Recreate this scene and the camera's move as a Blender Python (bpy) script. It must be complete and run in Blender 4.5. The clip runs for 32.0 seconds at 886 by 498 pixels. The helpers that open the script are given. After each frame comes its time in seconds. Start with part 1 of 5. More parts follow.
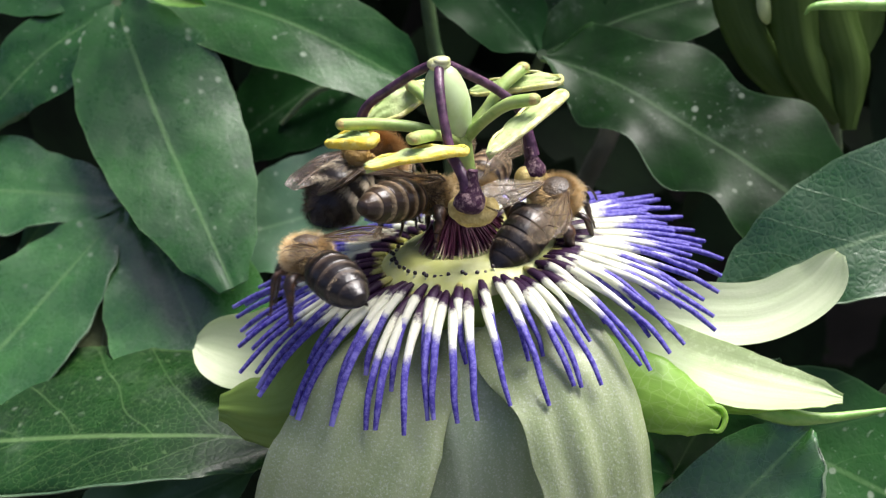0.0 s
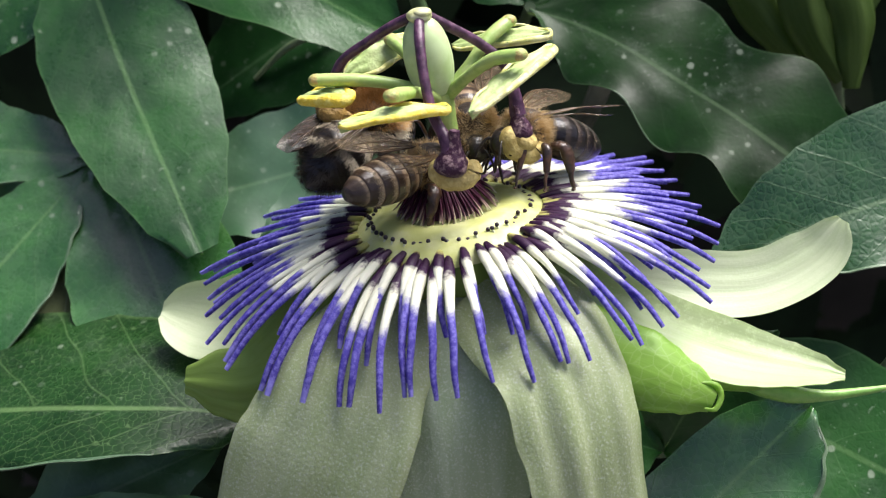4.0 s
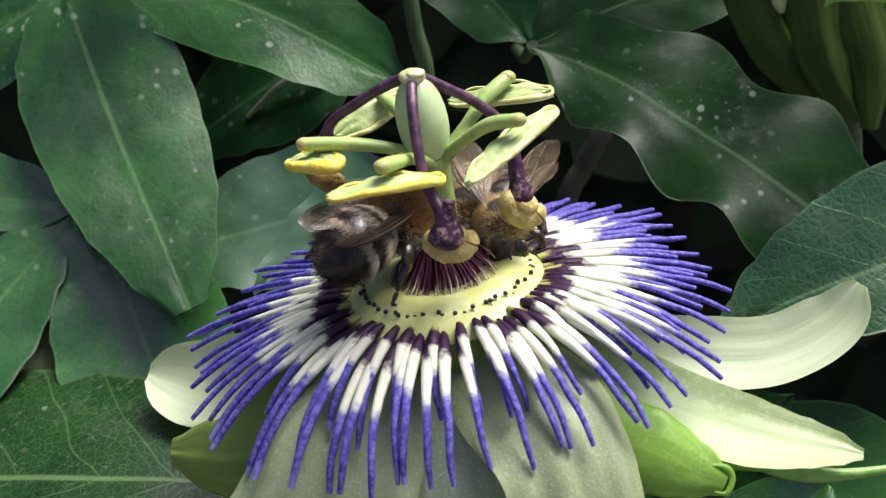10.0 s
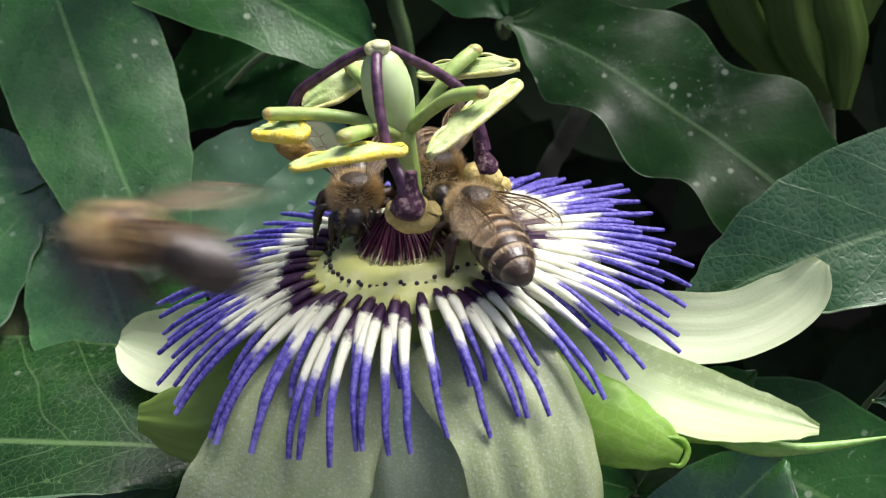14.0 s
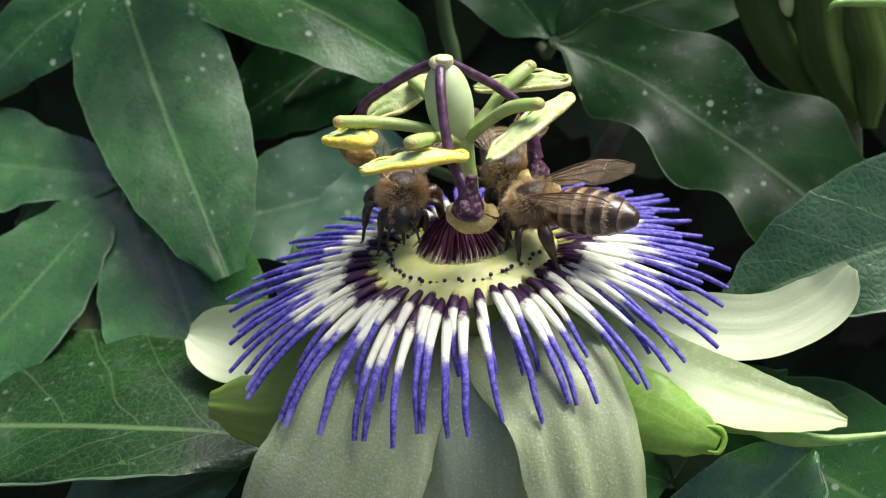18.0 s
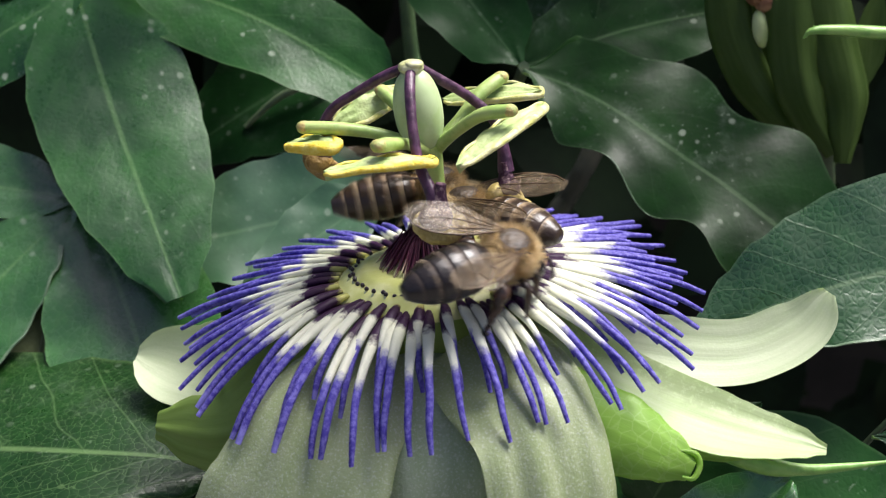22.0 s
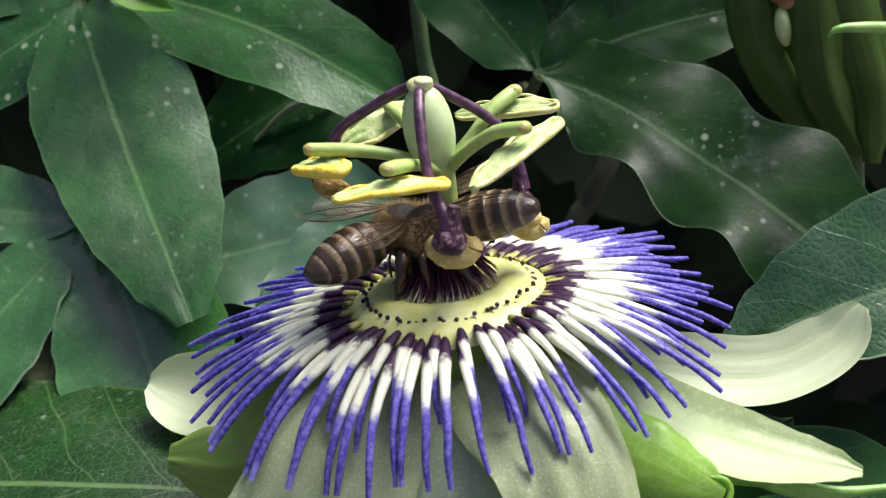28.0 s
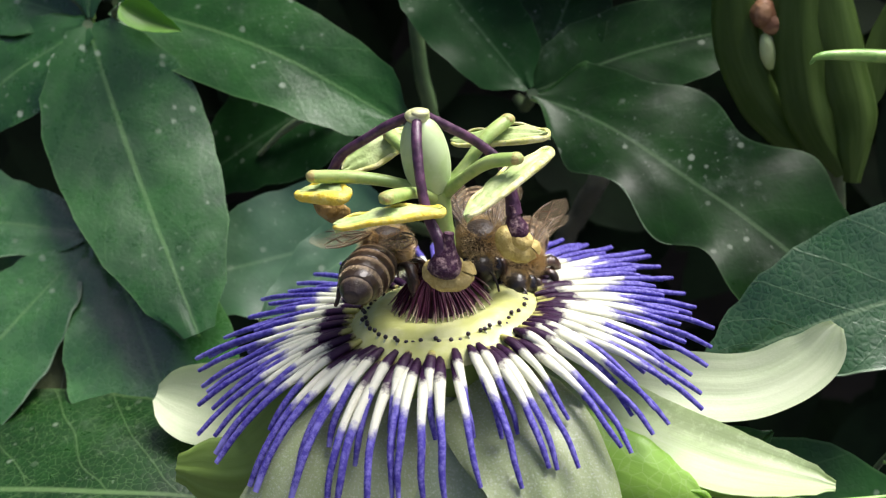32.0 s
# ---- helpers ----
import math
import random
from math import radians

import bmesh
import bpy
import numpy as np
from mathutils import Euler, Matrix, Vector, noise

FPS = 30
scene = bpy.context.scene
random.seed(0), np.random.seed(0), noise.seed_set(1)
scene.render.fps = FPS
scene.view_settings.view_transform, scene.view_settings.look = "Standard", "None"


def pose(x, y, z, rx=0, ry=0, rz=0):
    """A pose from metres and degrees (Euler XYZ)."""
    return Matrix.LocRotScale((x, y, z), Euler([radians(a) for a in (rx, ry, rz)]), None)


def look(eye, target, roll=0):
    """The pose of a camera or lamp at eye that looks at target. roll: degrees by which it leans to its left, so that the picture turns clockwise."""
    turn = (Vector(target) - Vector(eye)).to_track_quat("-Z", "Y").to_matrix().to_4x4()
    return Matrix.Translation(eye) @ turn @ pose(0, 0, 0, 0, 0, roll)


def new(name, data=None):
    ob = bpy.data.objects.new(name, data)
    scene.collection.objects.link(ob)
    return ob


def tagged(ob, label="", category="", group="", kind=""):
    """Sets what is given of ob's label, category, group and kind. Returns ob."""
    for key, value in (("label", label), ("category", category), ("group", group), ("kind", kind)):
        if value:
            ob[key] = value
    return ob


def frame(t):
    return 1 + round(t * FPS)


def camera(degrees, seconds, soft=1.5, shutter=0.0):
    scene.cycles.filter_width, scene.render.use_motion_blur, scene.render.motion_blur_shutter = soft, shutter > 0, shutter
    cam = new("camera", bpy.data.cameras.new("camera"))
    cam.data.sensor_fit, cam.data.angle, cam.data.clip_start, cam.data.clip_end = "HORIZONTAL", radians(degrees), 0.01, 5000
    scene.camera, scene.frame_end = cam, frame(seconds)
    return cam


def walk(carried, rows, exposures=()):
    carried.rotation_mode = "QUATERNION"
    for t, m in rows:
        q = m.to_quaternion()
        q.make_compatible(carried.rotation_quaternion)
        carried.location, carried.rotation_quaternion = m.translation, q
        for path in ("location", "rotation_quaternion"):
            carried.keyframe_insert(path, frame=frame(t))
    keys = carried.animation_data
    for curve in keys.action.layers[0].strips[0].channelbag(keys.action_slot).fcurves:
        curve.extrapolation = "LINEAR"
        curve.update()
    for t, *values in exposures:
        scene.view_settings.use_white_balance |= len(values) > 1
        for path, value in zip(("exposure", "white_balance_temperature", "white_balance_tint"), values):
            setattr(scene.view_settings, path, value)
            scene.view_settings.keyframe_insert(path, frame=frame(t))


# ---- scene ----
cam = camera(35, 32.0, soft=1.2, shutter=0.5)
cam.data.dof.use_dof, cam.data.dof.focus_distance, cam.data.dof.aperture_fstop = True, 0.136, 50.0
PATH = [
    (0.0, pose(0.00728, -0.13886, 0.05187, 69.902, 2.921, 3.059)),
    (0.5, pose(0.00848, -0.13897, 0.05541, 68.967, 2.813, 2.895)),
    (1.0, pose(0.01136, -0.13905, 0.05347, 69.741, 3.170, 3.630)),
    (1.5, pose(0.00607, -0.13795, 0.05058, 69.797, 3.006, 3.161)),
    (2.0, pose(0.00097, -0.13536, 0.05370, 67.867, 2.461, 1.862)),
    (2.5, pose(0.00513, -0.13424, 0.05030, 68.871, 2.868, 3.098)),
    (3.0, pose(0.00528, -0.13255, 0.04922, 68.813, 2.504, 2.667)),
    (3.5, pose(0.00737, -0.13173, 0.04933, 68.497, 2.439, 2.774)),
    (5.5, pose(0.00756, -0.12453, 0.05318, 66.452, 2.417, 2.301)),
    (6.0, pose(0.00743, -0.12389, 0.05397, 66.212, 2.571, 2.538)),
    (6.5, pose(0.00665, -0.12518, 0.05092, 66.791, 2.497, 2.818)),
    (7.0, pose(0.00774, -0.12540, 0.05447, 66.582, 2.627, 3.094)),
    (7.5, pose(0.00844, -0.12482, 0.05470, 66.561, 2.811, 3.291)),
    (8.0, pose(0.00881, -0.12528, 0.05247, 66.754, 2.933, 3.327)),
    (8.5, pose(0.00937, -0.12251, 0.05211, 66.368, 2.940, 3.375)),
    (9.0, pose(0.00939, -0.12039, 0.05555, 65.997, 2.995, 3.142)),
    (9.5, pose(0.01007, -0.12028, 0.05809, 66.189, 3.275, 3.022)),
    (10.0, pose(0.00895, -0.12036, 0.05575, 66.814, 2.937, 3.108)),
    (10.5, pose(0.00813, -0.12089, 0.05445, 67.135, 2.588, 3.143)),
    (11.0, pose(0.00935, -0.12119, 0.05369, 67.274, 2.380, 3.359)),
    (11.5, pose(0.01221, -0.12145, 0.05358, 66.982, 2.413, 3.588)),
    (12.0, pose(0.01308, -0.12113, 0.04917, 67.150, 2.470, 3.502)),
    (12.5, pose(0.01240, -0.12045, 0.04948, 66.622, 2.571, 3.647)),
    (13.0, pose(0.01034, -0.12112, 0.05179, 66.289, 2.071, 3.497)),
    (13.5, pose(0.01018, -0.12201, 0.05220, 66.320, 1.980, 3.620)),
    (14.0, pose(0.01302, -0.12161, 0.05514, 66.102, 2.256, 3.732)),
    (14.5, pose(0.01034, -0.12130, 0.05266, 66.076, 2.218, 3.603)),
    (16.5, pose(0.01102, -0.13198, 0.05386, 67.314, 2.060, 4.757)),
    (17.0, pose(0.01239, -0.13239, 0.05641, 67.223, 1.916, 4.813)),
    (17.5, pose(0.00952, -0.13203, 0.05653, 67.155, 1.840, 4.619)),
    (18.0, pose(0.00988, -0.13199, 0.05693, 67.196, 1.751, 4.647)),
    (18.5, pose(0.00876, -0.13153, 0.05312, 67.438, 1.569, 4.483)),
    (19.0, pose(0.00913, -0.13078, 0.05192, 67.759, 1.331, 4.295)),
    (19.5, pose(0.00912, -0.12770, 0.04941, 68.837, 0.808, 4.340)),
    (20.0, pose(0.00833, -0.12762, 0.05170, 70.000, 0.456, 3.799)),
    (20.5, pose(0.00691, -0.12804, 0.05223, 70.529, 0.076, 3.396)),
    (21.0, pose(0.00730, -0.12868, 0.04969, 71.181, -0.025, 3.270)),
    (21.5, pose(0.00669, -0.12915, 0.04678, 71.476, -0.252, 3.108)),
    (22.0, pose(0.00811, -0.12916, 0.04822, 70.713, -0.131, 3.237)),
    (22.5, pose(0.00789, -0.13021, 0.04985, 70.120, -0.173, 3.036)),
    (23.0, pose(0.00962, -0.13094, 0.04712, 70.220, 0.138, 2.978)),
    (23.5, pose(0.01381, -0.13029, 0.04365, 70.113, 0.574, 3.587)),
    (24.0, pose(0.00852, -0.13045, 0.04546, 69.581, 0.551, 2.874)),
    (24.5, pose(0.00803, -0.12938, 0.04233, 69.335, 0.624, 2.931)),
    (25.0, pose(0.01292, -0.12452, 0.04321, 68.914, 1.057, 3.609)),
    (25.5, pose(0.01090, -0.12172, 0.04720, 68.437, 1.320, 3.347)),
    (26.0, pose(0.00945, -0.12138, 0.04890, 69.273, 1.340, 3.304)),
    (26.5, pose(0.00967, -0.12164, 0.04908, 69.998, 1.530, 3.613)),
    (28.5, pose(0.00780, -0.12369, 0.05058, 69.931, 1.646, 3.752)),
    (29.0, pose(0.00656, -0.12391, 0.05068, 69.939, 1.485, 3.673)),
    (29.5, pose(0.00844, -0.12445, 0.05082, 69.847, 1.594, 4.024)),
    (30.0, pose(0.00810, -0.12442, 0.05104, 69.618, 1.506, 3.821)),
    (30.5, pose(0.00954, -0.12441, 0.05218, 69.546, 1.664, 3.891)),
    (31.0, pose(0.00743, -0.12516, 0.05381, 69.403, 1.521, 3.648)),
    (31.5, pose(0.00821, -0.12647, 0.05664, 68.994, 1.406, 3.681)),
    (32.0, pose(0.00961, -0.12802, 0.05615, 69.197, 1.373, 3.783)),
]
walk(cam, PATH, [(0.0, 0.80, 5810, 17), (3.5, 0.80, 5810, 17), (5.8, 0.59, 5810, 17), (14.0, 0.59, 5810, 17), (20.0, 0.65, 5810, 17), (32.0, 0.65, 5810, 17)])

# ---- sky, sun ----
world = bpy.data.worlds.new("sky")
scene.world = world
world.use_nodes = True
wt = world.node_tree
sky = wt.nodes.new("ShaderNodeTexSky")
sky.sky_type = "NISHITA"
sky.sun_disc = False
sky.sun_elevation, sky.sun_rotation = radians(67), radians(63)
sky.air_density, sky.dust_density, sky.ozone_density = 0.5, 6.0, 0.8
wt.links.new(sky.outputs[0], wt.nodes["Background"].inputs[0])
wt.nodes["Background"].inputs[1].default_value = 0.12
sun_data = bpy.data.lights.new("sun", "SUN")
sun_data.energy, sun_data.angle, sun_data.color = 4.7, radians(34), (1.0, 0.93, 0.75)
sun = new("sun", sun_data)
sun.matrix_world = look((0.38, 0.19, 1.0), (0, 0, 0))

MM = 0.001


# ---- materials ----
def material(name, rough=0.5, spec=0.5):
    m = bpy.data.materials.new(name)
    m.use_nodes = True
    b = m.node_tree.nodes["Principled BSDF"]
    b.inputs["Roughness"].default_value = rough
    b.inputs["Specular IOR Level"].default_value = spec
    return m, m.node_tree, b


def node(nt, kind, **values):
    n = nt.nodes.new(kind)
    for key, value in values.items():
        n.inputs[key.replace("_", " ")].default_value = value
    return n


def maths(nt, op, a, b=None, clamp=False):
    n = nt.nodes.new("ShaderNodeMath")
    n.operation, n.use_clamp = op, clamp
    for slot, value in ((0, a), (1, b)):
        if value is None:
            continue
        if isinstance(value, (int, float)):
            n.inputs[slot].default_value = value
        else:
            nt.links.new(value, n.inputs[slot])
    return n.outputs[0]


def mixed(nt, fac, a, b, blend="MIX"):
    n = nt.nodes.new("ShaderNodeMix")
    n.data_type, n.blend_type = "RGBA", blend
    for slot, value in ((0, fac), (6, a), (7, b)):
        if isinstance(value, (int, float)):
            n.inputs[slot].default_value = value
        elif isinstance(value, tuple):
            n.inputs[slot].default_value = (*value, 1)
        else:
            nt.links.new(value, n.inputs[slot])
    return n.outputs[2]


def ramp(nt, fac, stops, interp="LINEAR"):
    n = nt.nodes.new("ShaderNodeValToRGB")
    n.color_ramp.interpolation = interp
    while len(n.color_ramp.elements) < len(stops):
        n.color_ramp.elements.new(0.5)
    for e, (p, c) in zip(n.color_ramp.elements, stops):
        e.position, e.color = p, (*c, 1) if len(c) == 3 else c
    nt.links.new(fac, n.inputs[0])
    return n.outputs[0]


def step(nt, value, low, high):
    n = nt.nodes.new("ShaderNodeMapRange")
    n.interpolation_type = "SMOOTHSTEP"
    nt.links.new(value, n.inputs[0])
    n.inputs[1].default_value, n.inputs[2].default_value = low, high
    return n.outputs[0]


def texture(nt, scale, detail=3.0, rough=0.5, coords="Object", stretch=None):
    tc = nt.nodes.new("ShaderNodeTexCoord")
    out = tc.outputs[coords]
    if stretch:
        mp = nt.nodes.new("ShaderNodeMapping")
        mp.inputs["Scale"].default_value = stretch
        nt.links.new(out, mp.inputs[0])
        out = mp.outputs[0]
    n = node(nt, "ShaderNodeTexNoise", Scale=scale, Detail=detail, Roughness=rough)
    nt.links.new(out, n.inputs["Vector"])
    return n.outputs["Fac"]


def bumped(nt, bsdf, height, strength, distance):
    n = node(nt, "ShaderNodeBump", Strength=strength, Distance=distance)
    nt.links.new(height, n.inputs["Height"])
    nt.links.new(n.outputs[0], bsdf.inputs["Normal"])


def through_light(nt, bsdf, colour, amount):
    """Mixes some light that comes through a thin blade into its surface."""
    tr = nt.nodes.new("ShaderNodeBsdfTranslucent")
    if isinstance(colour, tuple):
        tr.inputs[0].default_value = (*colour, 1)
    else:
        nt.links.new(colour, tr.inputs[0])
    mx = nt.nodes.new("ShaderNodeMixShader")
    mx.inputs[0].default_value = amount
    nt.links.new(bsdf.outputs[0], mx.inputs[1])
    nt.links.new(tr.outputs[0], mx.inputs[2])
    nt.links.new(mx.outputs[0], nt.nodes["Material Output"].inputs[0])


def uv_axes(nt):
    uv = nt.nodes.new("ShaderNodeUVMap")
    sp = nt.nodes.new("ShaderNodeSeparateXYZ")
    nt.links.new(uv.outputs[0], sp.inputs[0])
    return sp.outputs[0], sp.outputs[1]


def leaf_material(name, dark, light, vein, rough=0.36, quilt=0.07, net_size=1200.0, show=0.25, spec=0.2, fleck=1.0, coat=0.0, even=0.0, dusty=0.12):
    m, nt, b = material(name, rough, spec)
    b.inputs["Coat Weight"].default_value, b.inputs["Coat Roughness"].default_value = coat, 0.3
    u, v = uv_axes(nt)
    across = maths(nt, "MULTIPLY", maths(nt, "ABSOLUTE", maths(nt, "SUBTRACT", v, 0.5)), 2.0)
    warp = texture(nt, 70, 1)
    ribs = maths(nt, "ADD", maths(nt, "SUBTRACT", maths(nt, "MULTIPLY", u, 6.0), maths(nt, "MULTIPLY", across, 1.6)), maths(nt, "MULTIPLY", warp, 0.9))
    ribs = maths(nt, "ABSOLUTE", maths(nt, "SUBTRACT", maths(nt, "FRACT", ribs), 0.5))
    side = maths(nt, "SUBTRACT", 1.0, step(nt, ribs, 0.0, 0.035))
    mid = maths(nt, "SUBTRACT", 1.0, step(nt, across, 0.012, 0.045))
    tc = nt.nodes.new("ShaderNodeTexCoord")
    net = node(nt, "ShaderNodeTexVoronoi", Scale=net_size, Randomness=1.0)
    net.feature = "DISTANCE_TO_EDGE"
    bend = nt.nodes.new("ShaderNodeVectorMath")
    bend.operation = "MULTIPLY_ADD"
    nz = node(nt, "ShaderNodeTexNoise", Scale=700.0, Detail=2.0)
    nt.links.new(tc.outputs["Object"], nz.inputs["Vector"])
    nt.links.new(nz.outputs["Color"], bend.inputs[0])
    bend.inputs[1].default_value = (0.0006, 0.0006, 0.0006)
    nt.links.new(tc.outputs["Object"], bend.inputs[2])
    nt.links.new(bend.outputs[0], net.inputs["Vector"])
    cells = maths(nt, "SUBTRACT", 1.0, step(nt, net.outputs[0], 0.0, 0.045))
    pebble = step(nt, net.outputs[0], 0.0, 0.3)
    patch = texture(nt, 75, 5, 0.65)
    base = mixed(nt, step(nt, patch, 0.36, 0.66), dark, light)
    worn = maths(nt, "ADD", maths(nt, "MULTIPLY", step(nt, texture(nt, 130, 3), 0.34, 0.6), 1.0 - even), even)
    lines = maths(nt, "MAXIMUM", maths(nt, "MULTIPLY", side, 0.03 + 0.16 * show), maths(nt, "MULTIPLY", maths(nt, "MULTIPLY", cells, worn), (0.13 + 0.10 * even) * show))
    lines = maths(nt, "MAXIMUM", lines, maths(nt, "MULTIPLY", mid, min(0.34 + 0.16 * show, 0.46)))
    col = mixed(nt, lines, base, vein)
    margin = step(nt, across, 0.965, 0.985)
    col = mixed(nt, maths(nt, "MULTIPLY", margin, 0.2), col, vein)
    # pale specks and dust of the old leaf
    dust = step(nt, texture(nt, 60, 2), 0.42, 0.6)
    speck = node(nt, "ShaderNodeTexVoronoi", Scale=520.0, Randomness=1.0)
    nt.links.new(bend.outputs[0], speck.inputs["Vector"])
    tone = nt.nodes.new("ShaderNodeSeparateColor")
    nt.links.new(speck.outputs["Color"], tone.inputs[0])
    dots = maths(nt, "SUBTRACT", 1.0, step(nt, speck.outputs["Distance"], 0.14, 0.27))
    dots = maths(nt, "MULTIPLY", dots, step(nt, tone.outputs[0], 0.66, 0.74))
    col = mixed(nt, maths(nt, "MULTIPLY", maths(nt, "MULTIPLY", dots, dust), 0.50 * fleck), col, (0.34, 0.40, 0.30))
    spots = step(nt, texture(nt, 1300, 2, 0.5), 0.64, 0.76)
    col = mixed(nt, maths(nt, "MULTIPLY", maths(nt, "MULTIPLY", spots, dust), 0.28 * fleck), col, (0.34, 0.40, 0.30))
    film = maths(nt, "MULTIPLY", step(nt, texture(nt, 190, 6, 0.75), 0.48, 0.78), dust)
    col = mixed(nt, maths(nt, "MULTIPLY", film, dusty), col, (0.30, 0.36, 0.28))
    nt.links.new(col, b.inputs["Base Color"])
    rgh = maths(nt, "ADD", maths(nt, "MULTIPLY", texture(nt, 240, 7, 0.75), 0.5), rough - 0.25)
    rgh = maths(nt, "ADD", rgh, maths(nt, "MULTIPLY", cells, 0.08))
    nt.links.new(rgh, b.inputs["Roughness"])
    h = maths(nt, "ADD", maths(nt, "MULTIPLY", pebble, 0.035 * quilt), maths(nt, "MULTIPLY", texture(nt, 110, 1), 0.35))
    h = maths(nt, "ADD", h, maths(nt, "MULTIPLY", texture(nt, 1500, 3, 0.6), 0.016))
    h = maths(nt, "ADD", h, maths(nt, "MULTIPLY", texture(nt, 420, 3, 0.6), 0.045))
    h = maths(nt, "SUBTRACT", h, maths(nt, "MULTIPLY", side, 0.012 * show))
    h = maths(nt, "ADD", h, maths(nt, "MULTIPLY", step(nt, ribs, 0.0, 0.5), 0.022))
    bumped(nt, b, h, 1.0, 0.001)
    through_light(nt, b, (0.05, 0.16, 0.015), 0.08)
    return m


LEAF = leaf_material("leaf_green", (0.007, 0.038, 0.006), (0.021, 0.084, 0.014), (0.11, 0.21, 0.07), 0.30, 0.2, 1300.0, 0.4, 0.55)
LEAF_SOFT = leaf_material("leaf_soft_green", (0.008, 0.040, 0.007), (0.021, 0.081, 0.015), (0.11, 0.21, 0.07), 0.36, 0.3, 1300.0, 0.6, 0.22)
LEAF_QUILTED = leaf_material("leaf_quilted", (0.010, 0.046, 0.010), (0.022, 0.082, 0.018), (0.16, 0.24, 0.12), 0.30, 0.6, 1150.0, 1.2, 0.7, 0.8, 0.0, 0.5)
LEAF_NET = leaf_material("leaf_netted", (0.005, 0.024, 0.003), (0.010, 0.042, 0.006), (0.15, 0.25, 0.09), 0.34, 0.35, 1050.0, 1.2, 0.3, 0.5, 0.0, 0.9)
LEAF_PALE = leaf_material("leaf_underside", (0.09, 0.115, 0.04), (0.17, 0.21, 0.085), (0.28, 0.34, 0.2), 0.5, 0.3)
# leaf green darkened as if in shade, for leaves at the back
LEAF_DARK = leaf_material("leaf_shade_colour", (0.006, 0.026, 0.006), (0.012, 0.046, 0.011), (0.06, 0.11, 0.05), 0.42, 0.07, 1200.0, 0.15, 0.07, 0.5, 0.0)
# darker copy of the leaf green, with half shade put into its colours
LEAF_SHADE = leaf_material("leaf_half_shade_colour", (0.004, 0.016, 0.003), (0.009, 0.036, 0.006), (0.08, 0.14, 0.06), 0.36, 0.12, 1200.0, 0.25, 0.11, 0.9, 0.0, 0.0, 0.22)
# paler blue-green base stands in for sky light on this leaf
LEAF_SKYLIT = leaf_material("leaf_sky_tint", (0.024, 0.072, 0.030), (0.044, 0.115, 0.048), (0.12, 0.21, 0.10), 0.42, 0.07, 1200.0, 0.2, 0.6, 0.8, 0.3)
# glossy leaf whose base green is lightened for part of its sheen
LEAF_SHEEN = leaf_material("leaf_glossy_sheen_tint", (0.015, 0.066, 0.013), (0.038, 0.126, 0.026), (0.13, 0.24, 0.08), 0.26, 0.22, 1100.0, 0.8, 0.8, 0.8, 0.12)
# rolled leaf edges, coloured paler for the light along them
LEAF_MARGIN = leaf_material("leaf_margin", (0.05, 0.10, 0.05), (0.11, 0.17, 0.09), (0.20, 0.28, 0.16), 0.42, 0.3, 900.0, 0.3, 0.5)
# grey-green raised in colour to stand for sky sheen on a covered leaf
LEAF_GREY = leaf_material("leaf_grey_sheen_tint", (0.045, 0.110, 0.034), (0.075, 0.160, 0.052), (0.16, 0.25, 0.12), 0.38, 0.3, 900.0, 0.7, 0.5, 0.6, 0.1)


def tepal_material(name, face, streak, glow, rough=0.45, vein=None, keel=None, sheen=0.4, grain=0.5):
    m, nt, b = material(name, rough, sheen)
    u, v = uv_axes(nt)
    lines = texture(nt, 6, 2, 0.5, "UV", (0.4, 1.6, 1))
    fine = texture(nt, 10, 3, 0.6, "UV", (0.5, 5.0, 1))
    col = mixed(nt, step(nt, lines, 0.35, 0.68), face, streak)
    col = mixed(nt, maths(nt, "MULTIPLY", step(nt, fine, 0.45, 0.75), 0.12), col, streak)
    col = mixed(nt, maths(nt, "MULTIPLY", step(nt, texture(nt, 1100, 4, 0.65), 0.45, 0.7), 0.3), col, streak)
    # pale specks painted in for the silky sparkle of the surface
    col = mixed(nt, maths(nt, "MULTIPLY", step(nt, texture(nt, 4600, 2, 0.6), 0.52, 0.66), 0.2 * grain), col, (0.74, 0.78, 0.66))
    if keel:
        spread = maths(nt, "MULTIPLY", texture(nt, 420, 4, 0.7), 0.5)
        rim = step(nt, maths(nt, "SUBTRACT", spread, v), -0.10, 0.05)
        rim = maths(nt, "MULTIPLY", rim, step(nt, texture(nt, 1600, 3, 0.7), 0.32, 0.52))
        col = mixed(nt, maths(nt, "MULTIPLY", rim, 0.8), col, keel)
    if vein:
        tc = nt.nodes.new("ShaderNodeTexCoord")
        net = node(nt, "ShaderNodeTexVoronoi", Scale=900.0)
        net.feature = "DISTANCE_TO_EDGE"
        nt.links.new(tc.outputs["Object"], net.inputs["Vector"])
        col = mixed(nt, maths(nt, "MULTIPLY", maths(nt, "SUBTRACT", 1.0, step(nt, net.outputs[0], 0.0, 0.08)), 0.4), col, vein)
    nt.links.new(col, b.inputs["Base Color"])
    rgh = maths(nt, "ADD", maths(nt, "MULTIPLY", texture(nt, 1300, 3, 0.7), 0.3), rough - 0.15)
    nt.links.new(rgh, b.inputs["Roughness"])
    h = maths(nt, "ADD", maths(nt, "MULTIPLY", lines, 0.07), maths(nt, "MULTIPLY", texture(nt, 2600, 3, 0.6), 0.026 * grain))
    h = maths(nt, "ADD", h, maths(nt, "MULTIPLY", fine, 0.014))
    bumped(nt, b, h, 0.9, 0.001)
    through_light(nt, b, glow, 0.4)
    return m


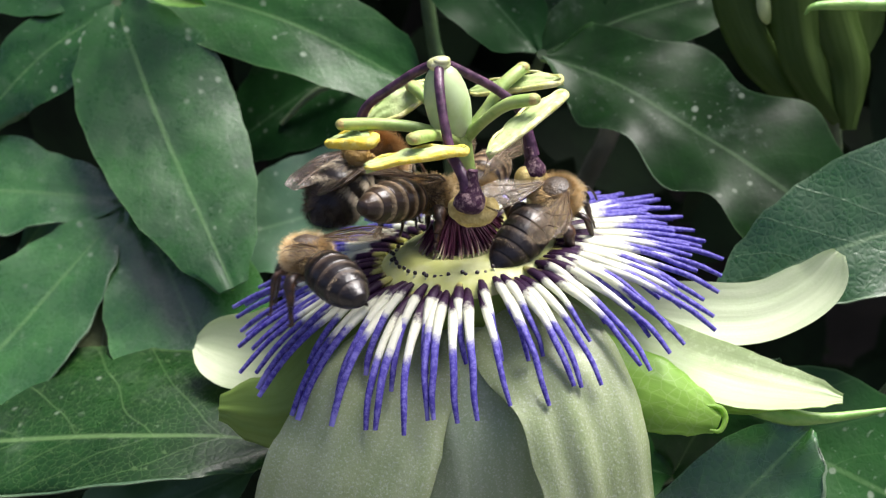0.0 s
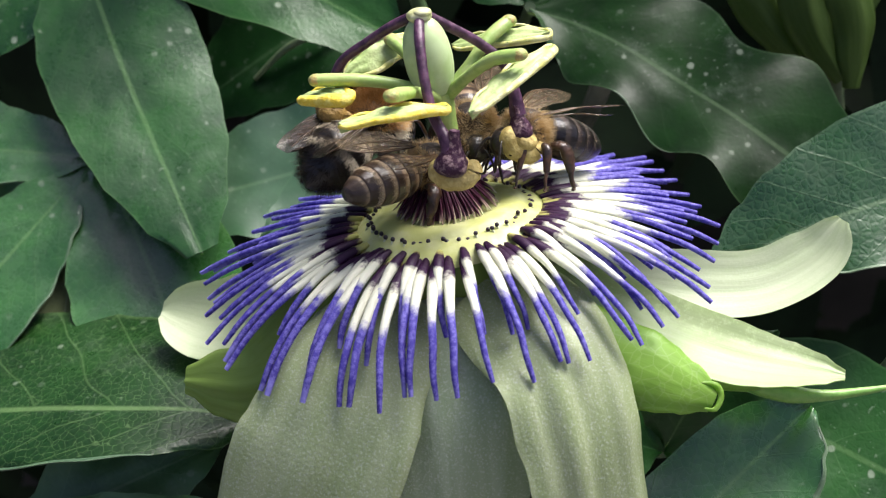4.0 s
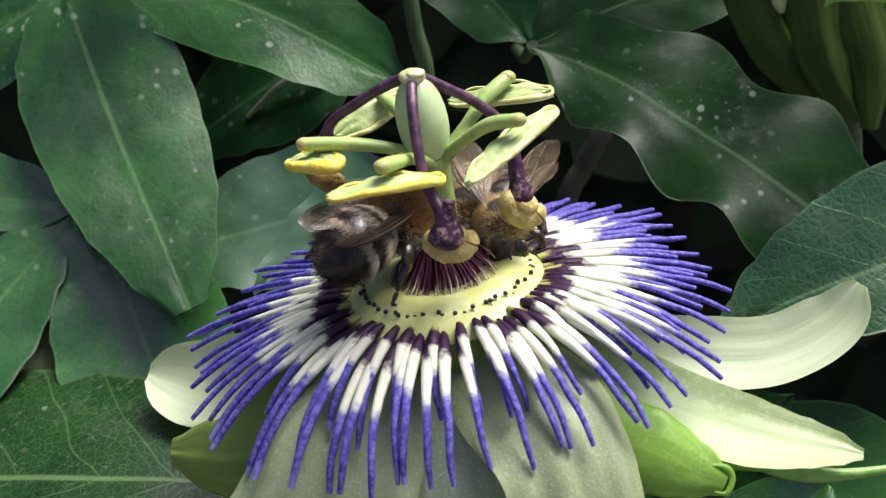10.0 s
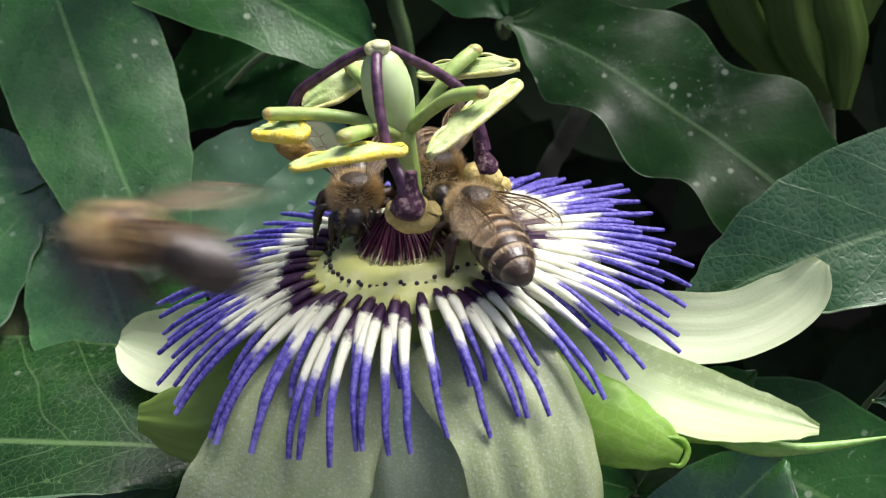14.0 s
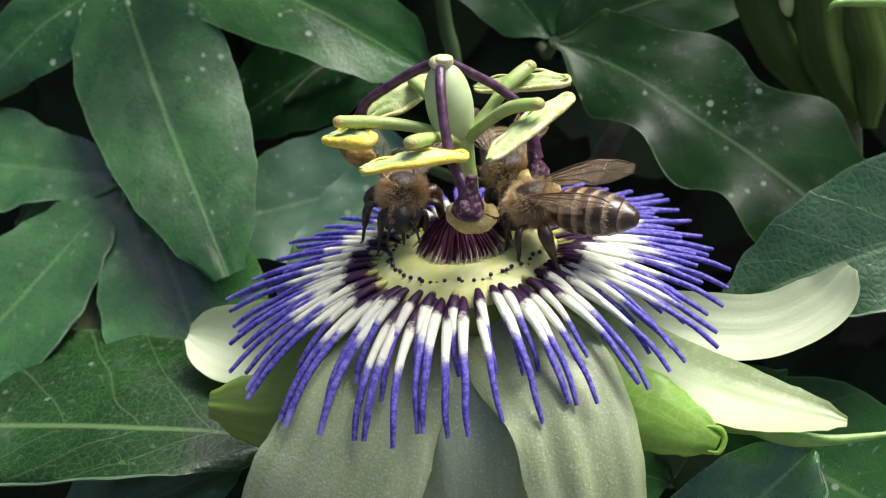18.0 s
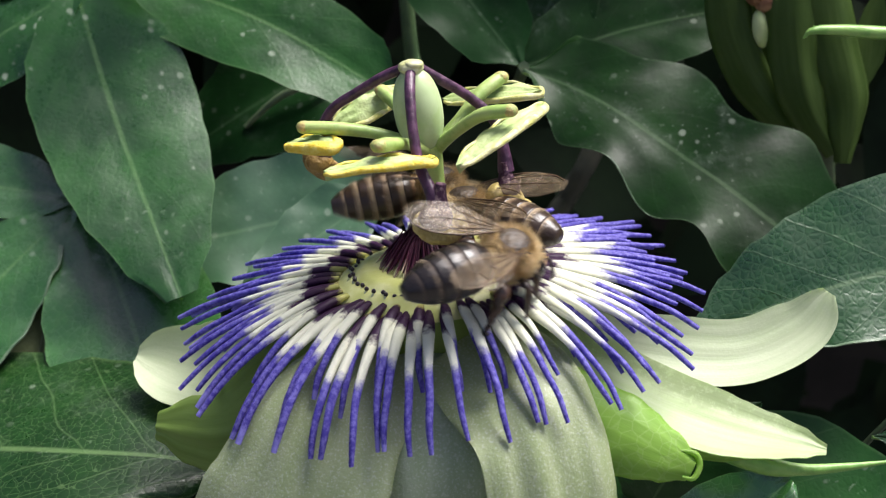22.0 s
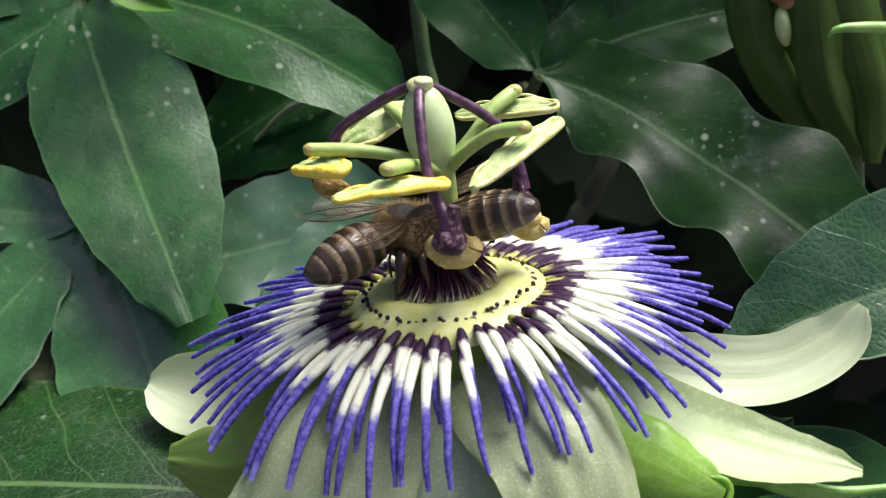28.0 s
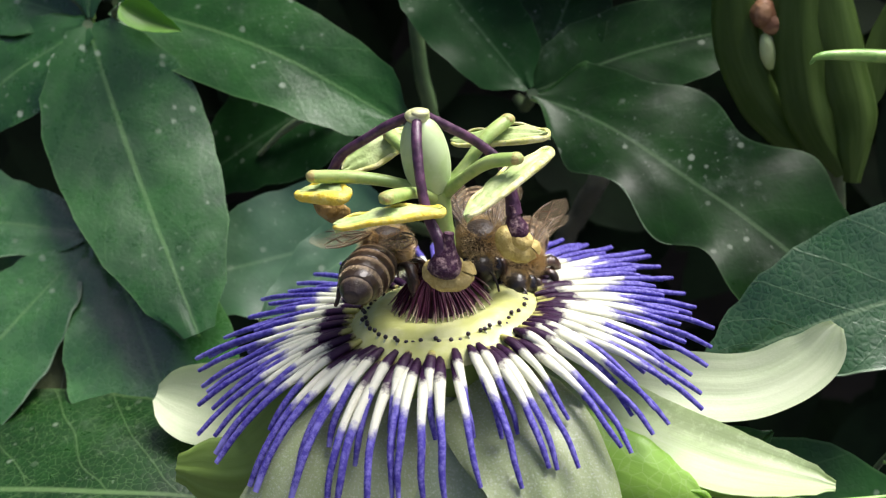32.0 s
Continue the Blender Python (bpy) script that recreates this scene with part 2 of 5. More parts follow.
PETAL = tepal_material("petal_white", (0.55, 0.61, 0.41), (0.46, 0.54, 0.33), (0.54, 0.64, 0.34), grain=0.8)
# pale green petals, toned down in colour for facing away from the light
PETAL_HANG = tepal_material("petal_pale_green_toned", (0.44, 0.51, 0.28), (0.35, 0.43, 0.20), (0.42, 0.50, 0.22), 0.33, None, None, 0.8, 2.8)
SEPAL_HANG = tepal_material("sepal_grey_green", (0.48, 0.58, 0.38), (0.36, 0.46, 0.26), (0.40, 0.48, 0.26), 0.36, None, None, 0.8, 3.4)
SEPAL_INNER = tepal_material("sepal_white_green_rim", (0.53, 0.61, 0.36), (0.44, 0.56, 0.26), (0.60, 0.75, 0.32), 0.45, None, (0.30, 0.37, 0.18))
SEPAL_GREEN = tepal_material("sepal_green_back", (0.25, 0.43, 0.06), (0.19, 0.34, 0.045), (0.44, 0.70, 0.06), 0.42, (0.42, 0.56, 0.18), grain=0.0)
SEPAL_OLIVE = tepal_material("sepal_olive_back", (0.25, 0.37, 0.085), (0.18, 0.28, 0.05), (0.34, 0.48, 0.07), 0.42, grain=0.0)
YOUNG = tepal_material("young_leaf_green", (0.12, 0.26, 0.03), (0.08, 0.20, 0.02), (0.20, 0.42, 0.03), 0.4, grain=0.0)
# bud green, lowered in colour for the shade it hangs in
BUD_GREEN = tepal_material("bud_green_shade_colour", (0.044, 0.084, 0.012), (0.072, 0.122, 0.024), (0.07, 0.13, 0.018), 0.45, None, None, 0.25, 0.0)


def thread_material():
    m, nt, b = material("corona_thread", 0.5, 0.35)
    u, v = uv_axes(nt)
    info = nt.nodes.new("ShaderNodeObjectInfo")
    place = maths(nt, "ADD", u, maths(nt, "MULTIPLY", maths(nt, "SUBTRACT", info.outputs["Random"], 0.5), 0.15))
    place = maths(nt, "ADD", place, maths(nt, "MULTIPLY", maths(nt, "SUBTRACT", texture(nt, 1100, 3, 0.7), 0.5), 0.16))
    col = ramp(nt, place, [(0.0, (0.50, 0.50, 0.14)), (0.02, (0.40, 0.36, 0.13)), (0.055, (0.03, 0.007, 0.03)), (0.215, (0.035, 0.008, 0.045)), (0.27, (0.76, 0.77, 0.60)), (0.46, (0.80, 0.81, 0.67)), (0.53, (0.080, 0.062, 0.37)), (0.95, (0.070, 0.052, 0.33)), (1.0, (0.24, 0.22, 0.60))])
    spots = step(nt, texture(nt, 1900, 4, 0.7), 0.40, 0.64)
    blue = step(nt, place, 0.47, 0.56)
    col = mixed(nt, maths(nt, "MULTIPLY", maths(nt, "MULTIPLY", spots, blue), 0.62), col, (0.29, 0.26, 0.70))
    nt.links.new(col, b.inputs["Base Color"])
    bumped(nt, b, texture(nt, 2200, 3), 0.4, 0.0003)
    through_light(nt, b, col, 0.35)
    return m


THREAD = thread_material()


def plain_material(name, one, two, scale, rough=0.5, bump=0.3, spec=0.5, low=0.4, high=0.6):
    m, nt, b = material(name, rough, spec)
    col = mixed(nt, step(nt, texture(nt, scale, 4, 0.6), low, high), one, two)
    nt.links.new(col, b.inputs["Base Color"])
    bumped(nt, b, texture(nt, scale * 2.3, 3), bump, 0.0004)
    return m


def disc_material():
    m, nt, b = material("nectary_disc", 0.38, 0.5)
    col = mixed(nt, step(nt, texture(nt, 500, 3), 0.35, 0.7), (0.54, 0.57, 0.18), (0.64, 0.66, 0.31))
    nt.links.new(col, b.inputs["Base Color"])
    bumped(nt, b, texture(nt, 900, 3), 0.3, 0.0003)
    through_light(nt, b, (0.5, 0.55, 0.15), 0.12)
    return m


DISC = disc_material()
def inner_material():
    m, nt, b = material("inner_thread_purple", 0.5, 0.15)
    u, v = uv_axes(nt)
    info = nt.nodes.new("ShaderNodeObjectInfo")
    place = maths(nt, "ADD", u, maths(nt, "MULTIPLY", maths(nt, "SUBTRACT", info.outputs["Random"], 0.5), 0.3))
    col = ramp(nt, place, [(0.0, (0.52, 0.52, 0.28)), (0.12, (0.36, 0.26, 0.20)), (0.3, (0.055, 0.011, 0.028)), (1.0, (0.022, 0.005, 0.012))])
    nt.links.new(col, b.inputs["Base Color"])
    bumped(nt, b, texture(nt, 1600, 3), 0.3, 0.0003)
    return m


INNER_THREAD = inner_material()
DARK_THREAD = plain_material("inner_thread_purple", (0.035, 0.007, 0.016), (0.10, 0.022, 0.040), 700, 0.45)
DOT = plain_material("dark_tip", (0.012, 0.006, 0.012), (0.03, 0.012, 0.02), 2000, 0.35)
PALE_THREAD = plain_material("pale_short_thread", (0.55, 0.58, 0.32), (0.66, 0.68, 0.46), 1500, 0.45)
STALK = plain_material("green_stalk", (0.24, 0.36, 0.08), (0.34, 0.44, 0.13), 500, 0.42, 0.25)
OVARY = plain_material("ovary_pale_green", (0.36, 0.48, 0.20), (0.44, 0.55, 0.28), 260, 0.38, 0.15)
TIP_MOTTLED = plain_material("stalk_end_mottled", (0.30, 0.36, 0.10), (0.38, 0.30, 0.10), 1500, 0.5, 0.4)
STYLE = plain_material("style_purple", (0.035, 0.010, 0.030), (0.09, 0.035, 0.075), 800, 0.4, 0.3)
STIGMA_CAP = plain_material("stigma_mottled_purple", (0.040, 0.010, 0.030), (0.24, 0.16, 0.16), 1700, 0.6, 0.5, 0.3, 0.48, 0.66)
STIGMA = plain_material("stigma_ochre", (0.41, 0.31, 0.09), (0.55, 0.44, 0.16), 900, 0.6, 0.6, 0.3)
STIGMA_BROWN = plain_material("stigma_brown_ochre", (0.22, 0.13, 0.02), (0.32, 0.20, 0.045), 700, 0.6, 0.8)
STYLE_TOP = plain_material("style_base_cream", (0.62, 0.62, 0.36), (0.48, 0.50, 0.22), 700, 0.5, 0.3)
ANTHER = plain_material("anther_yellow_green", (0.30, 0.40, 0.13), (0.40, 0.48, 0.20), 420, 0.5, 0.6)
RIM_CREAM = plain_material("anther_rim_cream", (0.58, 0.58, 0.16), (0.66, 0.64, 0.32), 900, 0.6, 0.5)
POLLEN = plain_material("pollen_yellow", (0.70, 0.52, 0.03), (0.74, 0.62, 0.12), 1300, 0.7, 0.4)
PILE = plain_material("pollen_orange", (0.28, 0.14, 0.03), (0.40, 0.22, 0.05), 1500, 0.7, 0.5)
TENDRIL = plain_material("tendril_green", (0.14, 0.30, 0.05), (0.22, 0.38, 0.08), 400, 0.4)
STEM = plain_material("vine_stem", (0.04, 0.07, 0.025), (0.07, 0.10, 0.04), 200, 0.5)
VINE = plain_material("young_vine_green", (0.05, 0.10, 0.035), (0.08, 0.14, 0.05), 200, 0.5)
PALE_VINE = plain_material("pale_tendril", (0.10, 0.15, 0.07), (0.14, 0.19, 0.09), 200, 0.5)
# stem colour dimmed to carry the shade at the back
SHADED_STEM = plain_material("stem_shade_colour", (0.020, 0.024, 0.014), (0.034, 0.036, 0.022), 200, 0.7)
# grey of the unseen ground, set to bounce light up under the flower
GROUND_BOUNCE = plain_material("grey_bounce_ground", (0.11, 0.105, 0.095), (0.16, 0.152, 0.138), 40, 0.9, 0.8)
# backdrop wall: near black, so shade behind the leaves is in its colour
WALL = plain_material("backdrop_near_black", (0.012, 0.012, 0.011), (0.025, 0.024, 0.021), 30, 0.9, 0.5)
# deep shade between the leaves, put into the foliage colour
DEEP = plain_material("foliage_shade_colour", (0.004, 0.009, 0.003), (0.008, 0.018, 0.006), 60, 0.75, 0.3, 0.1)
DRY = plain_material("dry_brown", (0.16, 0.07, 0.025), (0.26, 0.14, 0.06), 500, 0.6, 0.6)

# insects
FUR_TAN = plain_material("bee_fur_tan", (0.49, 0.34, 0.135), (0.72, 0.58, 0.34), 900, 0.7, 0.1, 0.2)
FUR_BAND = plain_material("bee_band_hair", (0.30, 0.23, 0.13), (0.50, 0.42, 0.28), 900, 0.7, 0.1, 0.2)
FUR_ORANGE = plain_material("bumblebee_fur_orange", (0.40, 0.215, 0.065), (0.60, 0.39, 0.16), 700, 0.75, 0.1, 0.2)
FUR_GREY = plain_material("bumblebee_fur_grey", (0.10, 0.08, 0.06), (0.62, 0.56, 0.44), 170, 0.75, 0.1, 0.2, 0.36, 0.5)
FUR_BLACK = plain_material("bumblebee_fur_black", (0.022, 0.016, 0.011), (0.085, 0.062, 0.040), 500, 0.75, 0.1, 0.2)
FUR_PALE = plain_material("bumblebee_fur_pale", (0.34, 0.28, 0.19), (0.60, 0.53, 0.40), 500, 0.75, 0.1, 0.2)
BEE_DARK = plain_material("bee_shell", (0.012, 0.009, 0.007), (0.03, 0.022, 0.015), 900, 0.3, 0.3)
BEE_THORAX = plain_material("bee_thorax_shell", (0.035, 0.022, 0.012), (0.07, 0.045, 0.022), 900, 0.5, 0.6)
BEE_PLATE = plain_material("bee_bare_plate", (0.040, 0.028, 0.018), (0.075, 0.055, 0.036), 1400, 0.42, 0.5)
BEE_LEG = plain_material("bee_leg", (0.020, 0.012, 0.008), (0.07, 0.034, 0.016), 700, 0.35, 0.4)
BEE_EYE = plain_material("bee_eye", (0.008, 0.006, 0.006), (0.014, 0.010, 0.009), 3000, 0.2, 0.2)


def abdomen_material(name, band, shell, tail):
    """Overlapping plates: brown at the front of each, black behind, a fringe of pale hair between."""
    m, nt, b = material(name, 0.36, 0.5)
    u, v = uv_axes(nt)
    wav = maths(nt, "ADD", maths(nt, "MULTIPLY", u, 6.0), maths(nt, "MULTIPLY", maths(nt, "SUBTRACT", texture(nt, 700, 3), 0.5), 0.16))
    fr = maths(nt, "FRACT", wav)
    tailward = step(nt, u, 0.25, 0.8)
    plate = mixed(nt, step(nt, fr, 0.30, 0.62), mixed(nt, tailward, shell, tail), tuple(0.22 * c + 0.004 for c in shell))
    fringe = maths(nt, "MULTIPLY", step(nt, fr, 0.0, 0.05), maths(nt, "SUBTRACT", 1.0, step(nt, fr, 0.15, 0.5)))
    fringe = maths(nt, "MULTIPLY", fringe, maths(nt, "SUBTRACT", 1.0, step(nt, u, 0.82, 0.9)))
    hairy = step(nt, texture(nt, 3000, 2, 0.6, "Object", (0.2, 1, 1)), 0.3, 0.62)
    fringe = maths(nt, "MULTIPLY", fringe, maths(nt, "ADD", maths(nt, "MULTIPLY", hairy, 0.65), 0.3))
    col = mixed(nt, fringe, plate, band)
    nt.links.new(col, b.inputs["Base Color"])
    nt.links.new(maths(nt, "ADD", maths(nt, "MULTIPLY", fringe, 0.4), 0.28), b.inputs["Roughness"])
    bumped(nt, b, maths(nt, "ADD", maths(nt, "MULTIPLY", hairy, 0.25), maths(nt, "MULTIPLY", fr, 0.3)), 0.4, 0.0002)
    return m


ABDOMEN = abdomen_material("bee_abdomen_banded", (0.30, 0.22, 0.125), (0.13, 0.070, 0.030), (0.045, 0.030, 0.018))
ABDOMEN_DARK = abdomen_material("bee_abdomen_dark", (0.055, 0.038, 0.025), (0.030, 0.017, 0.010), (0.014, 0.010, 0.008))


def wing_material(name, film, clear):
    """A thin clear skin, tinted along its length, that shines like film."""
    m, nt, b = material(name, 0.22, 0.5)
    u, v = uv_axes(nt)
    col = mixed(nt, step(nt, texture(nt, 500, 3), 0.35, 0.7), film, tuple(c * 1.7 for c in film))
    nt.links.new(col, b.inputs["Base Color"])
    shade = maths(nt, "ADD", maths(nt, "MULTIPLY", texture(nt, 700, 3), 0.14), clear)
    nt.links.new(maths(nt, "SUBTRACT", shade, maths(nt, "MULTIPLY", u, 0.05)), b.inputs["Alpha"])
    bumped(nt, b, texture(nt, 1400, 2), 0.5, 0.0003)
    return m


WING = wing_material("bee_wing", (0.26, 0.20, 0.125), 0.07)
WING_SMOKY = wing_material("bumblebee_wing", (0.035, 0.024, 0.016), 0.52)
VEIN = plain_material("wing_vein", (0.045, 0.024, 0.010), (0.085, 0.048, 0.020), 900, 0.35, 0.1)


# ---- mesh builders; all lengths in millimetres ----
def V(*p):
    return Vector(p)


def mesh_of(name, verts, faces, uvs, mat, smooth=True):
    me = bpy.data.meshes.new(name)
    me.from_pydata([tuple(c * MM for c in v) for v in verts], [], faces)
    layer = me.uv_layers.new(name="UVMap")
    for loop in me.loops:
        layer.data[loop.index].uv = uvs[loop.vertex_index]
    me.polygons.foreach_set("use_smooth", [smooth] * len(me.polygons))
    me.materials.append(mat)
    me.update()
    me.set_sharp_from_angle(angle=radians(75))
    return me


def part(name, me, parent, label=""):
    ob = new(name, me)
    ob.parent = parent
    return tagged(ob, label)


def thing(name, label, category, group="", kind="", at=None):
    ob = new(name)
    ob.empty_display_size = 0.004
    if at is not None:
        ob.matrix_basis = at
    return tagged(ob, label, category, group, kind)


def curve_through(points, n):
    """n + 1 samples of a smooth curve through the points."""
    p = [Vector(q) for q in points]
    p = [2 * p[0] - p[1]] + p + [2 * p[-1] - p[-2]]
    out = []
    spans = len(p) - 3
    for k in range(n + 1):
        s = min(k / n * spans, spans - 1e-6)
        i, f = int(s), s - int(s)
        a, b, c, d = p[i : i + 4]
        out.append(0.5 * ((2 * b) + (c - a) * f + (2 * a - 5 * b + 4 * c - d) * f**2 + (3 * b - a - 3 * c + d) * f**3))
    return out


def tube(points, radii, n=10, sides=8, flat=1.0, caps=True):
    """A round tapered rod along a curve. radii: one per knot, spread evenly along the rod."""
    line = curve_through(points, n)
    verts, faces, uvs = [], [], []
    ref = V(0.31, 0.17, 0.93)
    for k, c in enumerate(line):
        t = (line[min(k + 1, n)] - line[max(k - 1, 0)]).normalized()
        s = t.cross(ref).normalized()
        w = s.cross(t)
        f = k / n * (len(radii) - 1)
        i = min(int(f), len(radii) - 2)
        r = radii[i] + (radii[i + 1] - radii[i]) * (f - i)
        for j in range(sides):
            a = 2 * math.pi * j / sides
            verts.append(c + (s * math.cos(a) + w * math.sin(a) * flat) * r)
            uvs.append((k / n, j / sides))
    for k in range(n):
        for j in range(sides):
            a, b = k * sides + j, k * sides + (j + 1) % sides
            faces.append((a, b, b + sides, a + sides))
    if caps:
        faces.append(tuple(range(sides))[::-1])
        faces.append(tuple(n * sides + j for j in range(sides)))
    return verts, faces, uvs


def lathe(profile, sides=20, bump=0.0, seed=0, squash=1.0, axis="z"):
    """A round body from rows of (height, radius)."""
    verts, faces, uvs = [], [], []
    low, high = profile[0][0], profile[-1][0]
    for k, (h, r) in enumerate(profile):
        for j in range(sides):
            a = 2 * math.pi * j / sides
            d = V(math.cos(a), math.sin(a) * squash, 0)
            q = 1 + bump * noise.noise(V(d.x * 1.7, d.y * 1.7, h * 0.5) + V(seed * 7.3, 0, 0))
            p = V(d.x * r * q, d.y * r * q, h)
            verts.append(p if axis == "z" else V(p.z, p.x, p.y))
            uvs.append(((h - low) / (high - low), j / sides))
    n = len(profile)
    for k in range(n - 1):
        for j in range(sides):
            a, b = k * sides + j, k * sides + (j + 1) % sides
            faces.append((a, b, b + sides, a + sides))
    faces.append(tuple(range(sides))[::-1])
    faces.append(tuple((n - 1) * sides + j for j in range(sides)))
    return verts, faces, uvs


def egg(length, radius, n=10, sides=16, power=1.0, bump=0.0, seed=0, axis="z", squash=1.0):
    rows = []
    for k in range(n + 1):
        a = math.pi * k / n
        rows.append((-length / 2 * math.cos(a), max(radius * math.sin(a) ** power, 0.02 * radius)))
    return lathe(rows, sides, bump, seed, squash, axis)


def moved(data, m):
    verts, faces, uvs = data
    return [m @ Vector(v) for v in verts], faces, uvs


def joined(*datas):
    verts, faces, uvs = [], [], []
    for v, f, u in datas:
        k = len(verts)
        verts += list(v)
        uvs += list(u)
        faces += [tuple(i + k for i in face) for face in f]
    return verts, faces, uvs


def blade(points, widths, normal, cup=0.0, nu=16, nv=8, thick=0.35, ruffle=0.0, waves=3.0, groove=0.0, seed=0, lop=0.0, fold=0.0, scallop=0.0, pleat=0.0):
    """A leaf or petal with thickness along a curve: half widths along it, edges raised by cup, wavy by ruffle."""
    line = curve_through(points, nu)
    verts, faces, uvs = [], [], []
    for layer in (0, 1):
        for k, c in enumerate(line):
            u = k / nu
            t = (line[min(k + 1, nu)] - line[max(k - 1, 0)]).normalized()
            s = t.cross(Vector(normal)).normalized()
            n0 = s.cross(t)
            f = u * (len(widths) - 1)
            i = min(int(f), len(widths) - 2)
            g = f - i
            g = g * g * (3 - 2 * g)
            w = widths[i] + (widths[i + 1] - widths[i]) * g
            for j in range(nv + 1):
                v = 2 * j / nv - 1
                wv = w * (1 + lop * v) * (1 + scallop * math.sin(waves * 2 * math.pi * u + seed + (0 if v > 0 else 2.5)))
                up = cup * v * v * w + fold * abs(v) * w - groove * math.exp(-((v / 0.12) ** 2))
                up += ruffle * v * v * math.sin(waves * 2 * math.pi * u + (2.1 if v > 0 else 0.0) + seed)
                up += 0.25 * ruffle * noise.noise(V(u * 5 + seed * 3.1, v * 2, seed))
                up += pleat * (math.cos(v * 8.0 + seed) + 0.6 * math.cos(v * 13.0 + 2.0 * seed)) * min(1.0, u * 3)
                edge = 1 - 0.75 * v * v
                verts.append(c + s * v * wv * (1 + 0.03 * noise.noise(V(u * 9, seed, v))) + n0 * (up - layer * thick * edge))
                uvs.append((u, (v + 1) / 2))
    row, size = nv + 1, (nu + 1) * (nv + 1)
    for k in range(nu):
        for j in range(nv):
            a = k * row + j
            faces.append((a, a + row, a + row + 1, a + 1))
            faces.append((size + a, size + a + 1, size + a + row + 1, size + a + row))
    for k in range(nu):
        for j in (0, nv):
            a = k * row + j
            q = (a, size + a, size + a + row, a + row)
            faces.append(q if j == 0 else q[::-1])
    for k in (0, nu):
        for j in range(nv):
            a = k * row + j
            q = (a, a + 1, size + a + 1, size + a)
            faces.append(q if k == 0 else q[::-1])
    return verts, faces, uvs


OVATE = (0.06, 0.55, 0.92, 1.0, 0.93, 0.74, 0.46, 0.03)
WEBBED = (0.34, 0.74, 0.96, 1.0, 0.93, 0.74, 0.46, 0.03)
OBLONG = (0.5, 0.78, 0.95, 1.0, 1.0, 0.93, 0.78, 0.25)
BLUNT = (0.3, 0.8, 0.98, 1.0, 0.98, 0.9, 0.72, 0.12)


def scaled(profile, w):
    return [p * w for p in profile]


# ---- unseen ground and a backdrop wall, both added round the vine ----
def slab(x0, x1, y0, y1, z0, z1):
    v = [(x, y, z) for x in (x0, x1) for y in (y0, y1) for z in (z0, z1)]
    f = [(0, 1, 3, 2), (4, 6, 7, 5), (0, 4, 5, 1), (2, 3, 7, 6), (0, 2, 6, 4), (1, 5, 7, 3)]
    return v, f, [(p[0] / 1000, p[2] / 1000) for p in v]


ground = tagged(new("ground", mesh_of("ground", *slab(-1500, 1500, -2000, 500, -360, -320), GROUND_BOUNCE, False)), "unseen grey ground added below the vine to bounce light up", "ground", "", "structure")
wall = tagged(new("wall_north", mesh_of("wall_north", *slab(-600, 600, 190, 290, -320, 130), WALL, False)), "backdrop wall added behind the vine, coloured dark for shade", "wall", "", "structure")


# ---- leaves ----
def lobe(parent, points, half, normal, mat, profile=OVATE, rib=True, hem=None, **shape):
    shape.setdefault("nu", 22)
    shape.setdefault("nv", 10)
    shape.setdefault("groove", 0.25)
    shape.setdefault("thick", 0.16)
    data = blade(points, scaled(profile, half), normal, **shape)
    ob = part("lobe", mesh_of("lobe", *data, mat), parent)
    if rib:
        nu, nv = shape["nu"], shape["nv"]
        back = (nu + 1) * (nv + 1)
        low = Vector(normal).normalized() * 0.45
        spine = [Vector(data[0][back + k * (nv + 1) + nv // 2]) - low for k in range(0, nu + 1, 2)]
        part("midrib", mesh_of("midrib", *tube(spine, (0.55, 0.4, 0.2), 14, 6), TENDRIL), ob, "pale green midrib")
    if hem:
        # a rolled margin, its edge highlight put into a pale colour: side, from, to, thickness
        side, first, last, thick = hem
        nu, nv = shape["nu"], shape["nv"]
        rows = range(round(first * nu), round(last * nu) + 1)
        edge = [Vector(data[0][k * (nv + 1) + (nv if side > 0 else 0)]) for k in rows]
        part("margin", mesh_of("margin", *tube(edge, (thick * 0.3, thick, thick * 0.7, thick, thick * 0.8, thick * 0.3), 3 * len(edge), 6, 0.6), LEAF_MARGIN), ob, "pale rolled margin, lightened like a lit edge")
    return ob


def leaf(label, hub, stalk, lobes, mat, group="vine leaves"):
    """A leaf of the vine: a hub with a stalk back to the stem, and lobes of (points from the hub, half width, normal, shape)."""
    root = thing("vine_leaf", label, "leaf", group)
    root.location = Vector(hub) * MM
    h = Vector(hub)
    part("petiole", mesh_of("petiole", *tube([V(0, 0, 0), (Vector(stalk) - h) * 0.5 + V(0, 2, -2), Vector(stalk) - h], (0.7, 0.8, 0.9), 10, 7), STEM), root)
    for points, half, normal, shape in lobes:
        lobe(root, [Vector(p) - h for p in points], half, normal, mat, **shape)
    return root


